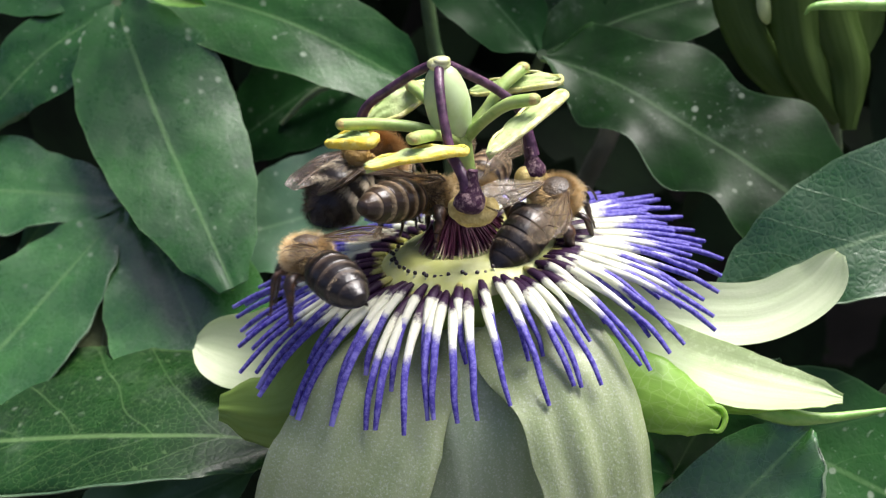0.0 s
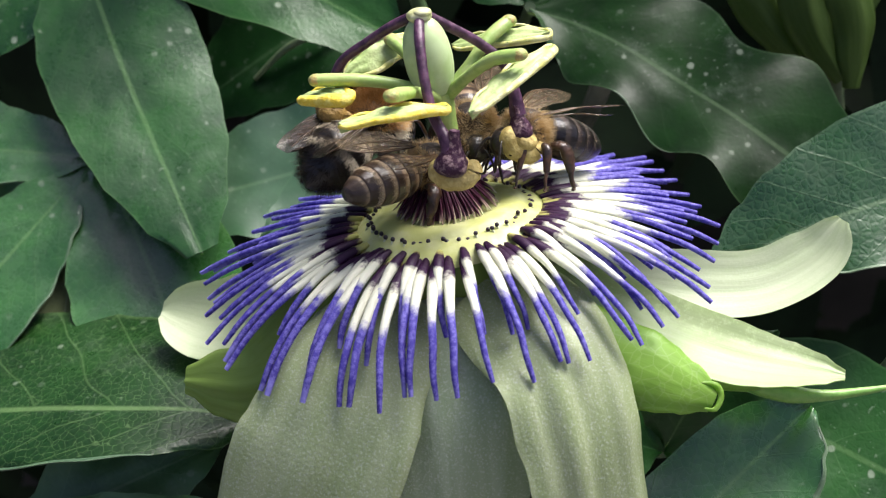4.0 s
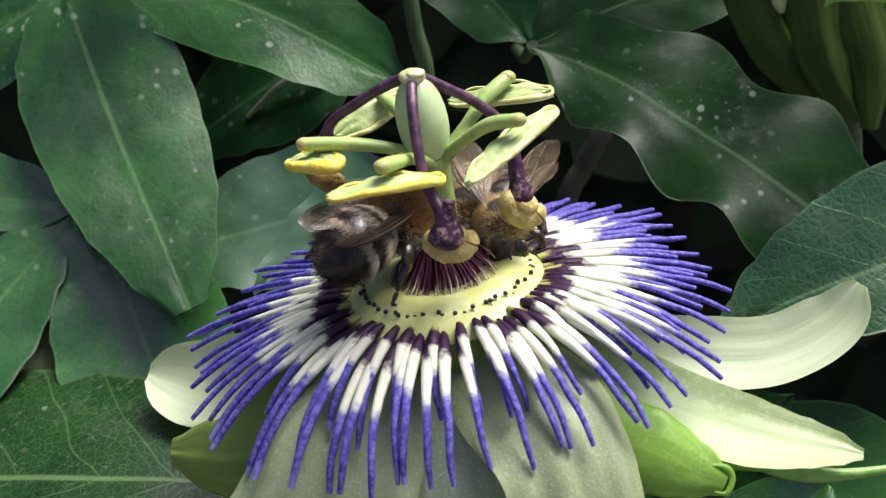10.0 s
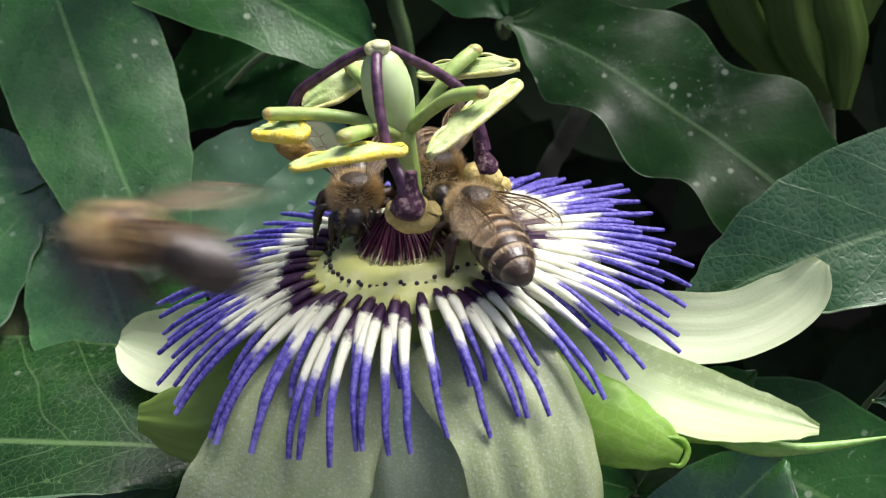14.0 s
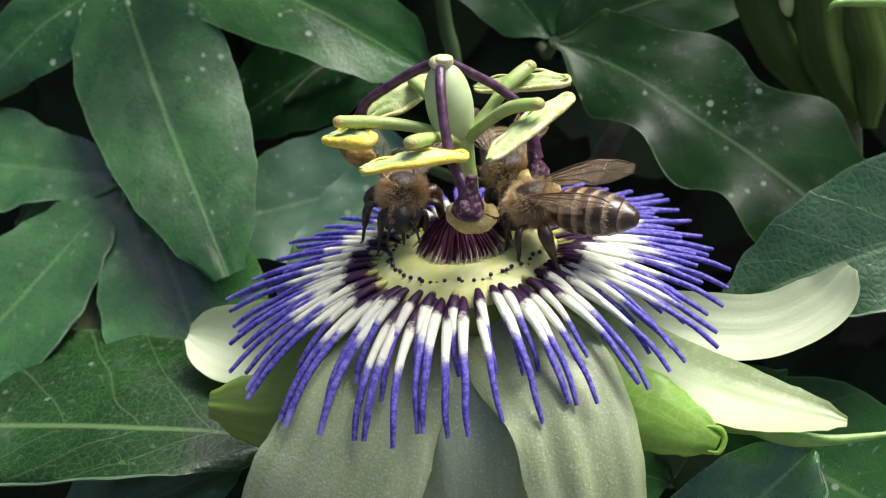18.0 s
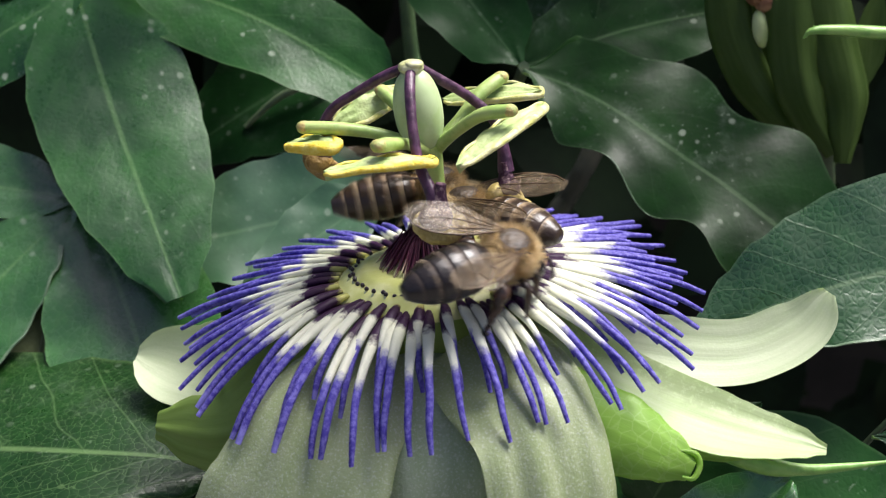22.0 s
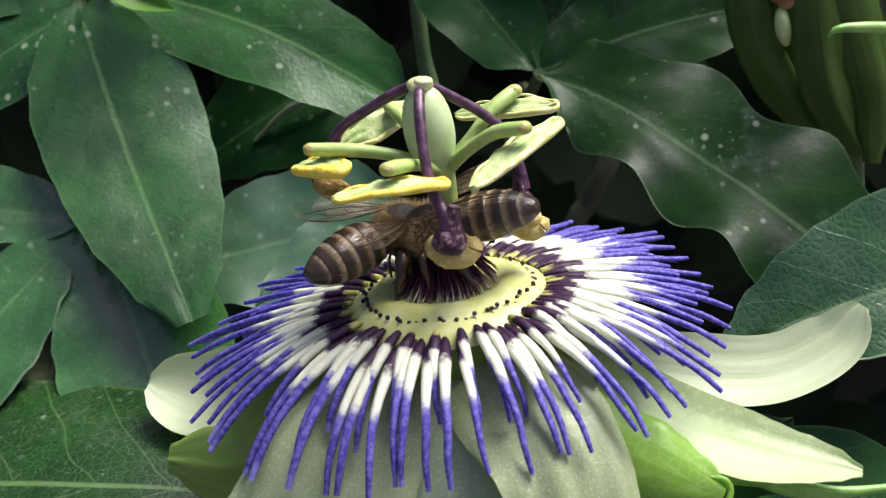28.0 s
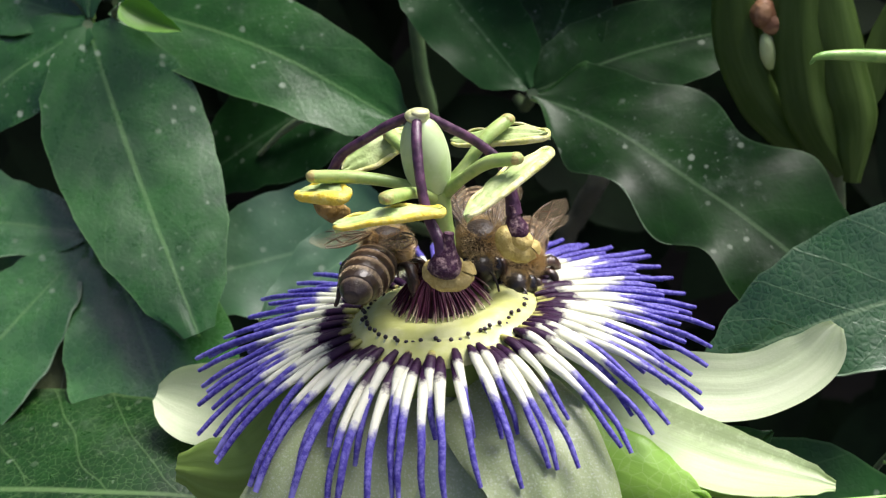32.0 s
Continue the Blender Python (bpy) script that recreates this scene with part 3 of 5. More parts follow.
leaf("large glossy dark green vine leaf with hanging lobes", (-46.6, 41.4, 21.3), (-50, 85, 0), [
    ([(-46.6, 41.4, 21.3), (-40.6, 33.2, 7.5), (-29.2, 15, -8.6)], 9.8, (0.10, -0.75, 0.65), dict(profile=(0.3, 0.68, 0.92, 1.0, 1.0, 0.95, 0.82, 0.58, 0.2), lop=-0.05, cup=-0.06, fold=0.05, groove=0.12, ruffle=0.3, waves=1.2, seed=1)),
    ([(-46.6, 41.4, 21.3), (-57.2, 39, 15.0), (-67.5, 35, 5.4)], 6.2, (0.12, -0.68, 0.74), dict(profile=WEBBED, cup=-0.1, ruffle=0.4, seed=2)),
    ([(-46.6, 42.4, 21.6), (-62, 48, 24), (-80, 52, 21)], 5.5, (-0.1, -0.8, 0.55), dict(cup=0.1, ruffle=0.4, seed=3)),
    ([(-46.6, 42.4, 22), (-48, 50, 38), (-50, 56, 50)], 8, (0, -0.9, 0.3), dict(cup=0.1, ruffle=0.4, seed=4)),
], LEAF)
leaf("dark green vine leaf with a broad blunt lobe", (-44.5, 47.5, 23), (-45, 85, 10), [
    ([(-44.5, 47.5, 23), (-25, 42.5, 18), (-6.5, 36.9, 9.3)], 7.4, (0.1, -0.78, 0.62), dict(profile=BLUNT, fold=0.05, cup=0.04, ruffle=0.7, waves=1.5, seed=5)),
    ([(-44.5, 47.5, 23), (-32, 52, 32), (-22, 56, 42)], 7, (0.1, -0.8, 0.5), dict(cup=0.1, ruffle=0.5, seed=6)),
], LEAF_SOFT)
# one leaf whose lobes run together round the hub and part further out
leaf("glossy green palmate vine leaf, sheen lightened into its colour", (-44.4, 29.4, -1.8), (-48, 75, -20), [
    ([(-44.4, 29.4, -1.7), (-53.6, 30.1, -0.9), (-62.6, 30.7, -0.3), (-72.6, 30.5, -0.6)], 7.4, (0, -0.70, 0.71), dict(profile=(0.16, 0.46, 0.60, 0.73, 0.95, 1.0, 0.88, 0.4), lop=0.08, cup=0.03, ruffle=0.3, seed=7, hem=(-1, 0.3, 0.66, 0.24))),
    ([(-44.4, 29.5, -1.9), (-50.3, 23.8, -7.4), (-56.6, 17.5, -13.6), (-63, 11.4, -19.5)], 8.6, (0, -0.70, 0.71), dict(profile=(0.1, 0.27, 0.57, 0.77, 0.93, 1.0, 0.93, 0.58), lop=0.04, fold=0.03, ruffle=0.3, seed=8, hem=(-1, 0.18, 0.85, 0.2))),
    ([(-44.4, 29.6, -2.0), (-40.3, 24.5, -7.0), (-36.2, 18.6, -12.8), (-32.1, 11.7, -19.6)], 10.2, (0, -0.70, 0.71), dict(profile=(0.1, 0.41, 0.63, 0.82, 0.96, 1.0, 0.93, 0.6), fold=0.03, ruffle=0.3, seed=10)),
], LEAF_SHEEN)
leaf("shaded vine leaf seen between two lobes", (-64, 40, -12), (-62, 75, -30), [
    ([(-64, 40, -12), (-58, 35.5, -6), (-50, 34, -1)], 6.5, (0, -0.7, 0.7), dict(cup=0.05, ruffle=0.3, seed=33)),
], LEAF_SOFT)
leaf("dark green vine leaf with pale net of veins", (-20, -1.6, -20.9), (-6, 40, -50), [
    ([(-20, -1.6, -20.9), (-27.4, -1.3, -19.8), (-36.3, -1.0, -19.6), (-45.3, 0.8, -20.5), (-54.1, 3.0, -21.9), (-63.5, 5.5, -23.5), (-76, 9, -25.5)], 11.8, (0.0, -0.33, 0.94), dict(profile=(0.12, 0.62, 0.84, 0.95, 1.0, 1.0, 0.93, 0.72, 0.1), cup=-0.05, ruffle=0.6, waves=1.6, seed=11, lop=0.34, nu=34, hem=(-1, 0.25, 0.8, 0.32))),
], LEAF_NET)
leaf("vine leaf behind the flower, coloured blue-green for sky light", (-8, 30, 0.0), (-2, 80, -20), [
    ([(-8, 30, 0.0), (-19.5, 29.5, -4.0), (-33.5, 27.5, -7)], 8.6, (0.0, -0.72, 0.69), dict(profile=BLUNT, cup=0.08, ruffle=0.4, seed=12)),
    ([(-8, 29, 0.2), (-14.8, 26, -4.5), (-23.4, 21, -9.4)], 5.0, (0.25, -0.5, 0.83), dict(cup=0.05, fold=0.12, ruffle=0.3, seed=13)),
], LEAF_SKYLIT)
leaf("vine leaf deep in the foliage, coloured dark for shade", (-12, 50, 13), (-20, 90, -6), [
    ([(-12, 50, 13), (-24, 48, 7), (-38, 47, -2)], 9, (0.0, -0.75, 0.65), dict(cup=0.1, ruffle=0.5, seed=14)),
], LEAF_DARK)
leaf("green wavy-edged palmate vine leaf, colour darkened for half shade", (8.5, 37.4, 13.2), (6, 85, 0), [
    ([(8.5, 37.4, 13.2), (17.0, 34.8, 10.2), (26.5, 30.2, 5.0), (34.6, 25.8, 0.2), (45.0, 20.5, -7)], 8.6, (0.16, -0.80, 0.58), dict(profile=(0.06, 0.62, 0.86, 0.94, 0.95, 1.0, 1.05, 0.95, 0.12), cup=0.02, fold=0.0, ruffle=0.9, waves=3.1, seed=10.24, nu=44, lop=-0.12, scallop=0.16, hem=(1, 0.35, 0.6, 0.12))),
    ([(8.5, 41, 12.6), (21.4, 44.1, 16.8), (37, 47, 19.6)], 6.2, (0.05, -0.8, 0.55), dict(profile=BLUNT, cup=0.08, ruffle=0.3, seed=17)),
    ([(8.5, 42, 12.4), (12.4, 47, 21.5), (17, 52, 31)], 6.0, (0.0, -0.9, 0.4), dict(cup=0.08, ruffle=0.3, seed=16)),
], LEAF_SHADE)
leaf("green vine leaf lobe hanging from above, coloured dark for shade", (-6, 48, 29), (-4, 85, 20), [
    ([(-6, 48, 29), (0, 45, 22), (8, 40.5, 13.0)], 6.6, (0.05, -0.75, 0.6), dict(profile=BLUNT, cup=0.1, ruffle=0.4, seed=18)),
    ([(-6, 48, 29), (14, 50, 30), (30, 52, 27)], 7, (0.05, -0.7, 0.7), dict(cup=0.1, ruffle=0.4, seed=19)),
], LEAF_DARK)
leaf("glossy green vine leaf with quilted surface", (58, 15, -0.5), (75, 70, -20), [
    ([(58, 15, -0.5), (43, 10.0, -3.2), (33, 8, -6.2), (25.5, 6.3, -10.2)], 8.7, (-0.12, -0.86, 0.5), dict(lop=0.18, profile=(1.0, 1.0, 0.95, 0.84, 0.68, 0.48, 0.26, 0.03), cup=0.05, ruffle=0.4, seed=20, hem=(-1, 0.1, 0.95, 0.34))),
], LEAF_QUILTED)
leaf("small quilted green vine leaf with folded tip", (13, -13.5, -28), (18, 60, -60), [
    ([(13, -19.0, -33), (20.8, -16.1, -26.7), (29.0, -11.6, -20.6), (34.4, -9.3, -16.1)], 6.8, (0.0, -0.66, 0.75), dict(profile=(0.2, 0.7, 0.95, 1.0, 1.0, 0.97, 0.9, 0.78, 0.55, 0.1), cup=-0.04, fold=0.12, lop=0.12, ruffle=0.4, seed=21, hem=(1, 0.3, 0.97, 0.3))),
], LEAF_SHEEN)
leaf("dull dark green vine leaf under the flower", (22, 6, -30), (24, 60, -60), [
    ([(22, 6, -30), (34, 2, -25), (46, -2, -29), (62, -6, -36)], 10.5, (0.05, -0.78, 0.62), dict(cup=0.05, ruffle=0.4, seed=22)),
    ([(22, 6, -30), (26, 5, -22), (34, 6, -15.5)], 6, (0.1, -0.8, 0.6), dict(cup=0.05, ruffle=0.4, seed=23)),
    ([(22, 6, -30), (14, 2, -25), (6, 0, -22)], 6, (0.1, -0.8, 0.6), dict(cup=0.05, ruffle=0.4, seed=24)),
], LEAF_SOFT)
leaf("vine leaf tip in the shade", (66, 9, -23), (75, 60, -40), [
    ([(66, 9, -23), (56, 8, -21), (46.2, 6.5, -19.2)], 3.6, (0, -0.8, 0.6), dict(cup=0.1, seed=25)),
], LEAF)
leaf("greyish green vine leaf under a larger leaf, paled for sheen", (-50, -2, -36), (-52, 60, -60), [
    ([(-50, -2, -36), (-38, -0.5, -30), (-25, 1.5, -25)], 6.4, (0, -0.75, 0.65), dict(cup=0.05, ruffle=0.4, seed=26)),
    ([(-50, -2, -36), (-40, -7, -32), (-24, -7, -28)], 5, (0, -0.6, 0.8), dict(cup=0.05, ruffle=0.4, seed=27)),
], LEAF_GREY)

leaf("pale folded underside of a vine leaf", (-46.0, 29.8, -5.0), (-48, 75, -22), [
    ([(-46.0, 29.8, -5.0), (-46.8, 25.5, -9.0), (-47.0, 22.0, -13.0), (-47.2, 18.0, -17.6)], 3.2, (0.1, -0.85, 0.5), dict(profile=(0.15, 0.8, 1.0, 1.0, 1.0, 1.0), cup=0.2, seed=31, nu=14, nv=6)),
], LEAF_PALE)

# a young curled leaf
young = thing("young_leaf", "small bright green curled young leaf", "leaf", at=Matrix.Translation(V(-39, 40.4, 22.4) * MM))
part("blade", mesh_of("blade", *blade([(-3.2, 0.8, 1.4), (-1.4, 0.0, 0.6), (1.0, -0.3, -0.6), (4.6, -0.8, -1.6)], scaled(OVATE, 2.0), (0.1, -0.85, 0.5), cup=0.45, fold=0.25, nu=16, nv=8, thick=0.2), YOUNG), young)
part("petiole", mesh_of("petiole", *tube([(-3.1, 0.9, 1.4), (-5, 5, -2), (-6, 30, -20)], (0.35, 0.4, 0.5), 10, 6), STEM), young)

# deep foliage behind, its shade put into a near-black colour
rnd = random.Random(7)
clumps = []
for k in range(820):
    # clumps from 560 on sit above view, added to block light from the gaps
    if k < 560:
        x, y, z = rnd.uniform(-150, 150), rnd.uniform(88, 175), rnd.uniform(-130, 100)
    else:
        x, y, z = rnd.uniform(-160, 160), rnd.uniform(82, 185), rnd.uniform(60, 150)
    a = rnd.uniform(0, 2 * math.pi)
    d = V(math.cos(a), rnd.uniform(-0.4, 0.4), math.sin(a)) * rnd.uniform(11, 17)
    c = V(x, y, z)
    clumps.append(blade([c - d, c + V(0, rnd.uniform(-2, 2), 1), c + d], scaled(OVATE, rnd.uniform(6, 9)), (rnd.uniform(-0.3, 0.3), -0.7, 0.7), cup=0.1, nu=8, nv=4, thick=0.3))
tagged(new("foliage", mesh_of("foliage", *joined(*clumps), DEEP)), "dense vine foliage, coloured near black for deep shade", "foliage", "", "stuff")


# ---- the passion flower ----
flower = thing("passion_flower", "open passion flower with white tepals and blue-white corona", "flower")
LEAN = Matrix.Rotation(radians(-6.2), 4, "Y")
rnd = random.Random(21)


def tepal(name, points, half, normal, mat, label, profile=OBLONG, back=None, **shape):
    shape.setdefault("nu", 24)
    shape.setdefault("nv", 20)
    shape.setdefault("thick", 0.5)
    shape.setdefault("ruffle", 0.25)
    shape.setdefault("pleat", 0.1)
    return part(name, mesh_of(name, *blade(points, scaled(profile, half), normal, **shape), mat), flower, label)


def rounded(start, power, rise=2.5, n=24):
    """Half widths of a blade that ends in a round tip."""
    return [(start + (1 - start) * min(1.0, k / n * rise)) * max(0.04, 1 - (k / n) ** power) ** 0.5 for k in range(n + 1)]


tepal("petal", [(6, -0.5, -2.6), (17, -1.4, -5.7), (29, -1, -7.1), (36.0, 0.8, -5.0), (39.0, 2.4, -1.6)], 3.7, (-0.1, -0.66, 0.74), PETAL, "creamy white petal with an upturned tip", ruffle=0.1, cup=0.2, seed=1, pleat=0.025, profile=rounded(0.6, 4), nu=48)
sepal = tepal("sepal", [(6, -3, -2.8), (16, -7.2, -7.0), (26, -10, -10.2), (37, -11.2, -12)], 4.6, (0.05, -0.42, 0.9), SEPAL_INNER, "white sepal with a greenish rim and a hooked point", profile=(0.6, 0.7, 0.8, 0.86, 0.9, 0.92, 0.92, 0.9, 0.87, 0.82, 0.74, 0.62, 0.42, 0.1), cup=0.22, seed=2, pleat=0.03, ruffle=0.15, nu=36)
part("awn", mesh_of("awn", *tube([(27, -10.6, -12), (31.5, -10.8, -13.9), (35, -10.6, -14.4), (39, -10.2, -14.2), (43.5, -9.2, -14.0)], (1.3, 1.0, 0.6, 0.42, 0.14), 14, 8), TENDRIL), sepal, "thin green hooked awn")
part("keel", mesh_of("keel", *tube([(14, -8, -9.6), (21, -10.2, -11.6), (28, -10.9, -12.4), (33, -11.2, -12.6)], (0.6, 1.3, 1.2, 0.3), 14, 10), SEPAL_GREEN), sepal, "green keel under the sepal")
tepal("sepal", [(5, -7, -4.5), (13, -13, -7.6), (19, -15.2, -9.4), (24.4, -15.2, -12.2)], 4.1, (0.12, -0.85, 0.5), SEPAL_GREEN, "bright green back of a folded sepal", profile=(0.8, 1.0, 1.0, 1.0, 0.95, 0.82, 0.62, 0.3), cup=-0.35, seed=3, pleat=0.02)
part("rolled_tip", mesh_of("rolled_tip", *tube([(23.0, -14.6, -10.7), (24.5, -14.5, -11.0), (25.0, -14.8, -12.0), (24.4, -15.5, -13.0), (23.4, -15.5, -12.9)], (0.12, 0.28, 0.3, 0.26, 0.12), 16, 8), SEPAL_GREEN), flower, "bright rolled tip of the green sepal")
tepal("sepal", [(-1, -9, -4), (0.3, -14.5, -9), (1.0, -17.5, -17), (1.3, -17.5, -38)], 6.8, (0.0, -0.93, 0.35), SEPAL_HANG, "grey-green hanging sepal between two petals", cup=-0.12, seed=4)
tepal("petal", [(3, -9, -2.8), (9.4, -15.8, -5.9), (12.0, -19.5, -12.2), (13.5, -21, -21), (17.0, -21.5, -40)], 6.1, (0.28, -0.82, 0.5), PETAL_HANG, "pale green-white petal hanging down", cup=-0.14, seed=5, pleat=0.2, profile=(0.8, 1.0, 1.03, 1.0, 0.98, 0.95, 0.9, 0.7, 0.2))
tepal("petal", [(-4, -9, -3.6), (-8.2, -15, -8), (-11.4, -18.6, -14), (-15.2, -20, -22), (-22, -21, -42)], 8.5, (-0.15, -0.85, 0.5), PETAL_HANG, "broad pale green-white petal hanging down", cup=-0.12, seed=6, pleat=0.18, profile=(0.5, 0.68, 0.78, 0.86, 0.93, 0.98, 1.0, 0.98, 0.9, 0.7, 0.2))
tepal("sepal", [(-6, -5, -4.5), (-14, -6.5, -9.5), (-20, -6.4, -14.2), (-27.4, -4.8, -14.6)], 4.7, (-0.05, -0.9, 0.35), SEPAL_OLIVE, "olive green back of a sepal", profile=(0.8, 1.0, 1.0, 1.0, 0.97, 0.9, 0.74, 0.3), cup=-0.3, seed=7)
tepal("petal", [(-6, 3, -4), (-16, 5, -10.5), (-25, 7, -14), (-32.6, 8.2, -12.8)], 5.0, (0.05, -0.72, 0.66), PETAL, "creamy white petal with a rounded tip", ruffle=0.06, cup=0.4, seed=8, pleat=0.02, profile=rounded(0.6, 7), nu=48)
tepal("petal", [(3, 6, -4), (8, 14, -8), (14, 22, -11), (18, 27, -12)], 5.0, (0.0, -0.4, 0.9), PETAL, "creamy white petal behind the corona", cup=0.1, seed=9)
tepal("sepal", [(-3, 6, -4), (-7, 14, -9), (-12, 21, -13), (-15, 26, -16)], 4.6, (0.0, -0.4, 0.9), PETAL, "white sepal behind the corona", cup=0.1, seed=10)

# cup below the corona and the stalk down to the stem
part("calyx_cup", mesh_of("calyx_cup", *moved(lathe([(-13, 2.2), (-11, 5.5), (-8, 8.0), (-5, 9.0), (-2, 9.4), (-0.3, 9.5)], 28, 0.04), LEAN), SEPAL_OLIVE), flower, "pale green cup below the corona")
part("flower_stalk", mesh_of("flower_stalk", *tube([(1.3, 0, -12), (2, 10, -26), (4, 40, -36), (8, 90, -30)], (1.7, 1.4, 1.3), 16, 10), STEM), flower)
part("disc", mesh_of("disc", *moved(lathe([(-0.7, 10.3), (0.15, 9.9), (0.6, 9.3), (0.95, 8.7), (1.2, 8.2), (1.15, 7.9), (1.3, 7.6), (1.65, 7.2), (1.85, 6.5), (1.85, 5.6), (1.6, 4.8), (1.5, 3.4), (1.4, 1.2)], 48, 0.01), LEAN), DISC), flower, "yellow-green nectary disc")


def corona_thread(angle, start, length, droop, radius, rise, wob):
    a = radians(angle)
    out, c, pts = V(math.cos(a), math.sin(a), 0), V(math.cos(a), math.sin(a), 0) * start + V(0, 0, rise), []
    side = V(-math.sin(a), math.cos(a), 0)
    for k in range(7):
        wave = 0.1 * k / 6 * math.sin(k * 2.3 + angle)
        pts.append(LEAN @ (c + side * wave + V(0, 0, wave * 0.7)))
        d = radians(droop * (0.25 + 1.5 * k / 6))
        c = c + (out * math.cos(d) - V(0, 0, 1) * math.sin(d) + side * wob * k / 6) * length / 6
    broad = 1 + 0.28 * max(0.0, math.cos(a))
    shape = (0.75, 1.22 * broad, 1.30 * broad, 1.14 * broad, 0.96 * broad, 0.9, 0.85, 0.82, 0.8, 0.62)
    verts, faces, uvs = tube(pts, [radius * f for f in shape], 18, 8, 0.78)
    # the dark zone is shorter on the drooping side of the flower
    shift = 0.05 * max(0.0, -math.sin(a)) ** 2
    late = 0.34 * max(0.0, math.cos(a))
    return verts, faces, [(u + shift * (1 - u) - late * max(0.0, u - 0.3), v) for u, v in uvs]


def droop_at(angle):
    f = (1 - math.sin(radians(angle))) / 2
    return 38 * f * f + 3 * f + 8


LONG = (
    (-217.6, 20.0), (-197.2, 17.0), (-190.8, 19.1), (-184.8, 18.0), (-175.6, 16.5), (-168.4, 15.9), (-164.0, 18.2), (-156.4, 17.6), (-150.8, 18.0),
    (-142.0, 17.4), (-138.0, 17.6), (-128.4, 16.7), (-120.8, 16.1), (-116.8, 15.9), (-110.4, 16.1), (-104.8, 14.4), (-101.2, 14.4), (-95.2, 14.8),
    (-88.8, 14.8), (-81.2, 13.9), (-70.0, 14.8), (-61.6, 13.9), (-59.0, 14.2), (-54.8, 15.0), (-44.2, 15.4), (-41.0, 16.3), (-35.2, 16.3),
    (-29.6, 16.7), (-23.2, 18.4), (-18.8, 17.6), (-9.6, 17.2), (-3.2, 17.4), (8.0, 15.8), (14.0, 16.5), (33.2, 17.2), (43.2, 18.6),
)
LONG += tuple((50 + 5.2 * k + rnd.uniform(-1, 1), rnd.uniform(16.5, 18)) for k in range(18))
LONG += tuple((a + rnd.uniform(-1, 1), rnd.uniform(15.5, 18)) for a in (-213, -208, -202, -193, -180, -172, -160, -15, 2, 11, 19, 24, 29, 38))
SHORT = (
    (-156.8, 14.0), (-132.8, 12.2), (-131.0, 14.4), (-126.0, 11.2), (-115.6, 12.2), (-93.2, 9.2), (-80.0, 9.5), (-71.2, 10.1), (-66.0, 10.1),
    (-39.6, 10.1), (-30.8, 11.0), (-20.4, 12.4), (-2.8, 15.0), (-147.0, 12.5), (-107.0, 10.2), (-50.0, 11.0), (-166.0, 13.0), (-26.0, 12.5), (-12.0, 13.0),
)
SHORT += tuple((a + rnd.uniform(-2, 2), rnd.uniform(12, 14.5)) for a in range(6, 196, 8))
SHORT += tuple((a + rnd.uniform(-1.5, 1.5), rnd.uniform(13, 15.5)) for a in range(-36, 64, 7))


for rowed, start, rise, thick in ((LONG, 9.5, 0.1, 0.45), (SHORT, 9.3, 0.7, 0.42)):
    for angle, length in rowed:
        data = corona_thread(angle, start, length, droop_at(angle) + rnd.uniform(-1.5, 1.5), thick * rnd.uniform(0.94, 1.06), rise, rnd.uniform(-0.08, 0.08))
        part("corona_filament", mesh_of("corona_filament", *data, THREAD), flower)

# the ring of short threads with dark tips
short_me = mesh_of("short_thread", *tube([(8.4, 0, 0.6), (8.25, 0, 1.0), (8.1, 0, 1.2)], (0.14, 0.11, 0.09), 4, 6), PALE_THREAD)
tip_me = mesh_of("dark_tip", *moved(egg(0.48, 0.23, 6, 8), Matrix.Translation((8.05, 0, 1.32))), DOT)
for k in range(58):
    turn = LEAN @ Matrix.Rotation(radians(360 / 58 * k + rnd.uniform(-3, 3)), 4, "Z") @ Matrix.Translation((rnd.uniform(-0.35, 0.3) * MM, 0, rnd.uniform(-0.35, 0.25) * MM))
    s = part("short_thread", short_me, flower)
    s.matrix_basis = turn
    part("dark_tip", tip_me, s)

# the dark inner threads that lean on the column
inner_me = [mesh_of("inner_thread", *tube([(r, 0, 1.6), (r - 0.5, 0.1, 2.3 + d), (r - 1.6, 0, 3.5 + d), (r - 2.6, -0.1, 4.5 + d), (1.6, 0, 5.2 + d)], (0.06, 0.10, 0.12, 0.10, 0.05), 9, 5), INNER_THREAD) for r, d in ((4.9, 0), (4.5, 0.3), (5.2, -0.2), (4.7, 0.15), (5.0, -0.35))]
for k in range(110):
    turn = LEAN @ Matrix.Rotation(radians(360 / 110 * k + rnd.uniform(-2.2, 2.2)), 4, "Z") @ Matrix.Rotation(radians(rnd.uniform(-5, 6)), 4, "Y")
    part("inner_thread", inner_me[rnd.randrange(5)], flower).matrix_basis = turn @ Matrix.Translation((rnd.uniform(-0.4, 0.4) * MM, 0, rnd.uniform(-0.15, 0.2) * MM))
part("inner_cone", mesh_of("inner_cone", *moved(lathe([(1.5, 3.4), (2.3, 3.0), (3.4, 2.2), (4.2, 1.3)], 32, 0.08), LEAN), DARK_THREAD), flower, "dark purple cone round the column")

# column, ovary, styles, stamens
part("column", mesh_of("column", *tube([(0.1, 0, 1.5), (0.3, 0, 7), (0.1, 0, 10.5), (-0.7, 0, 13.2)], (1.3, 0.95, 0.9, 1.5), 14, 12), STALK), flower, "pale green central column")
part("ovary", mesh_of("ovary", *moved(egg(8.4, 2.35, 14, 20, 0.85), Matrix.Translation((-1.45, 0, 16.7)) @ Matrix.Rotation(radians(-9), 4, "Y")), OVARY), flower, "smooth pale green egg-shaped ovary")
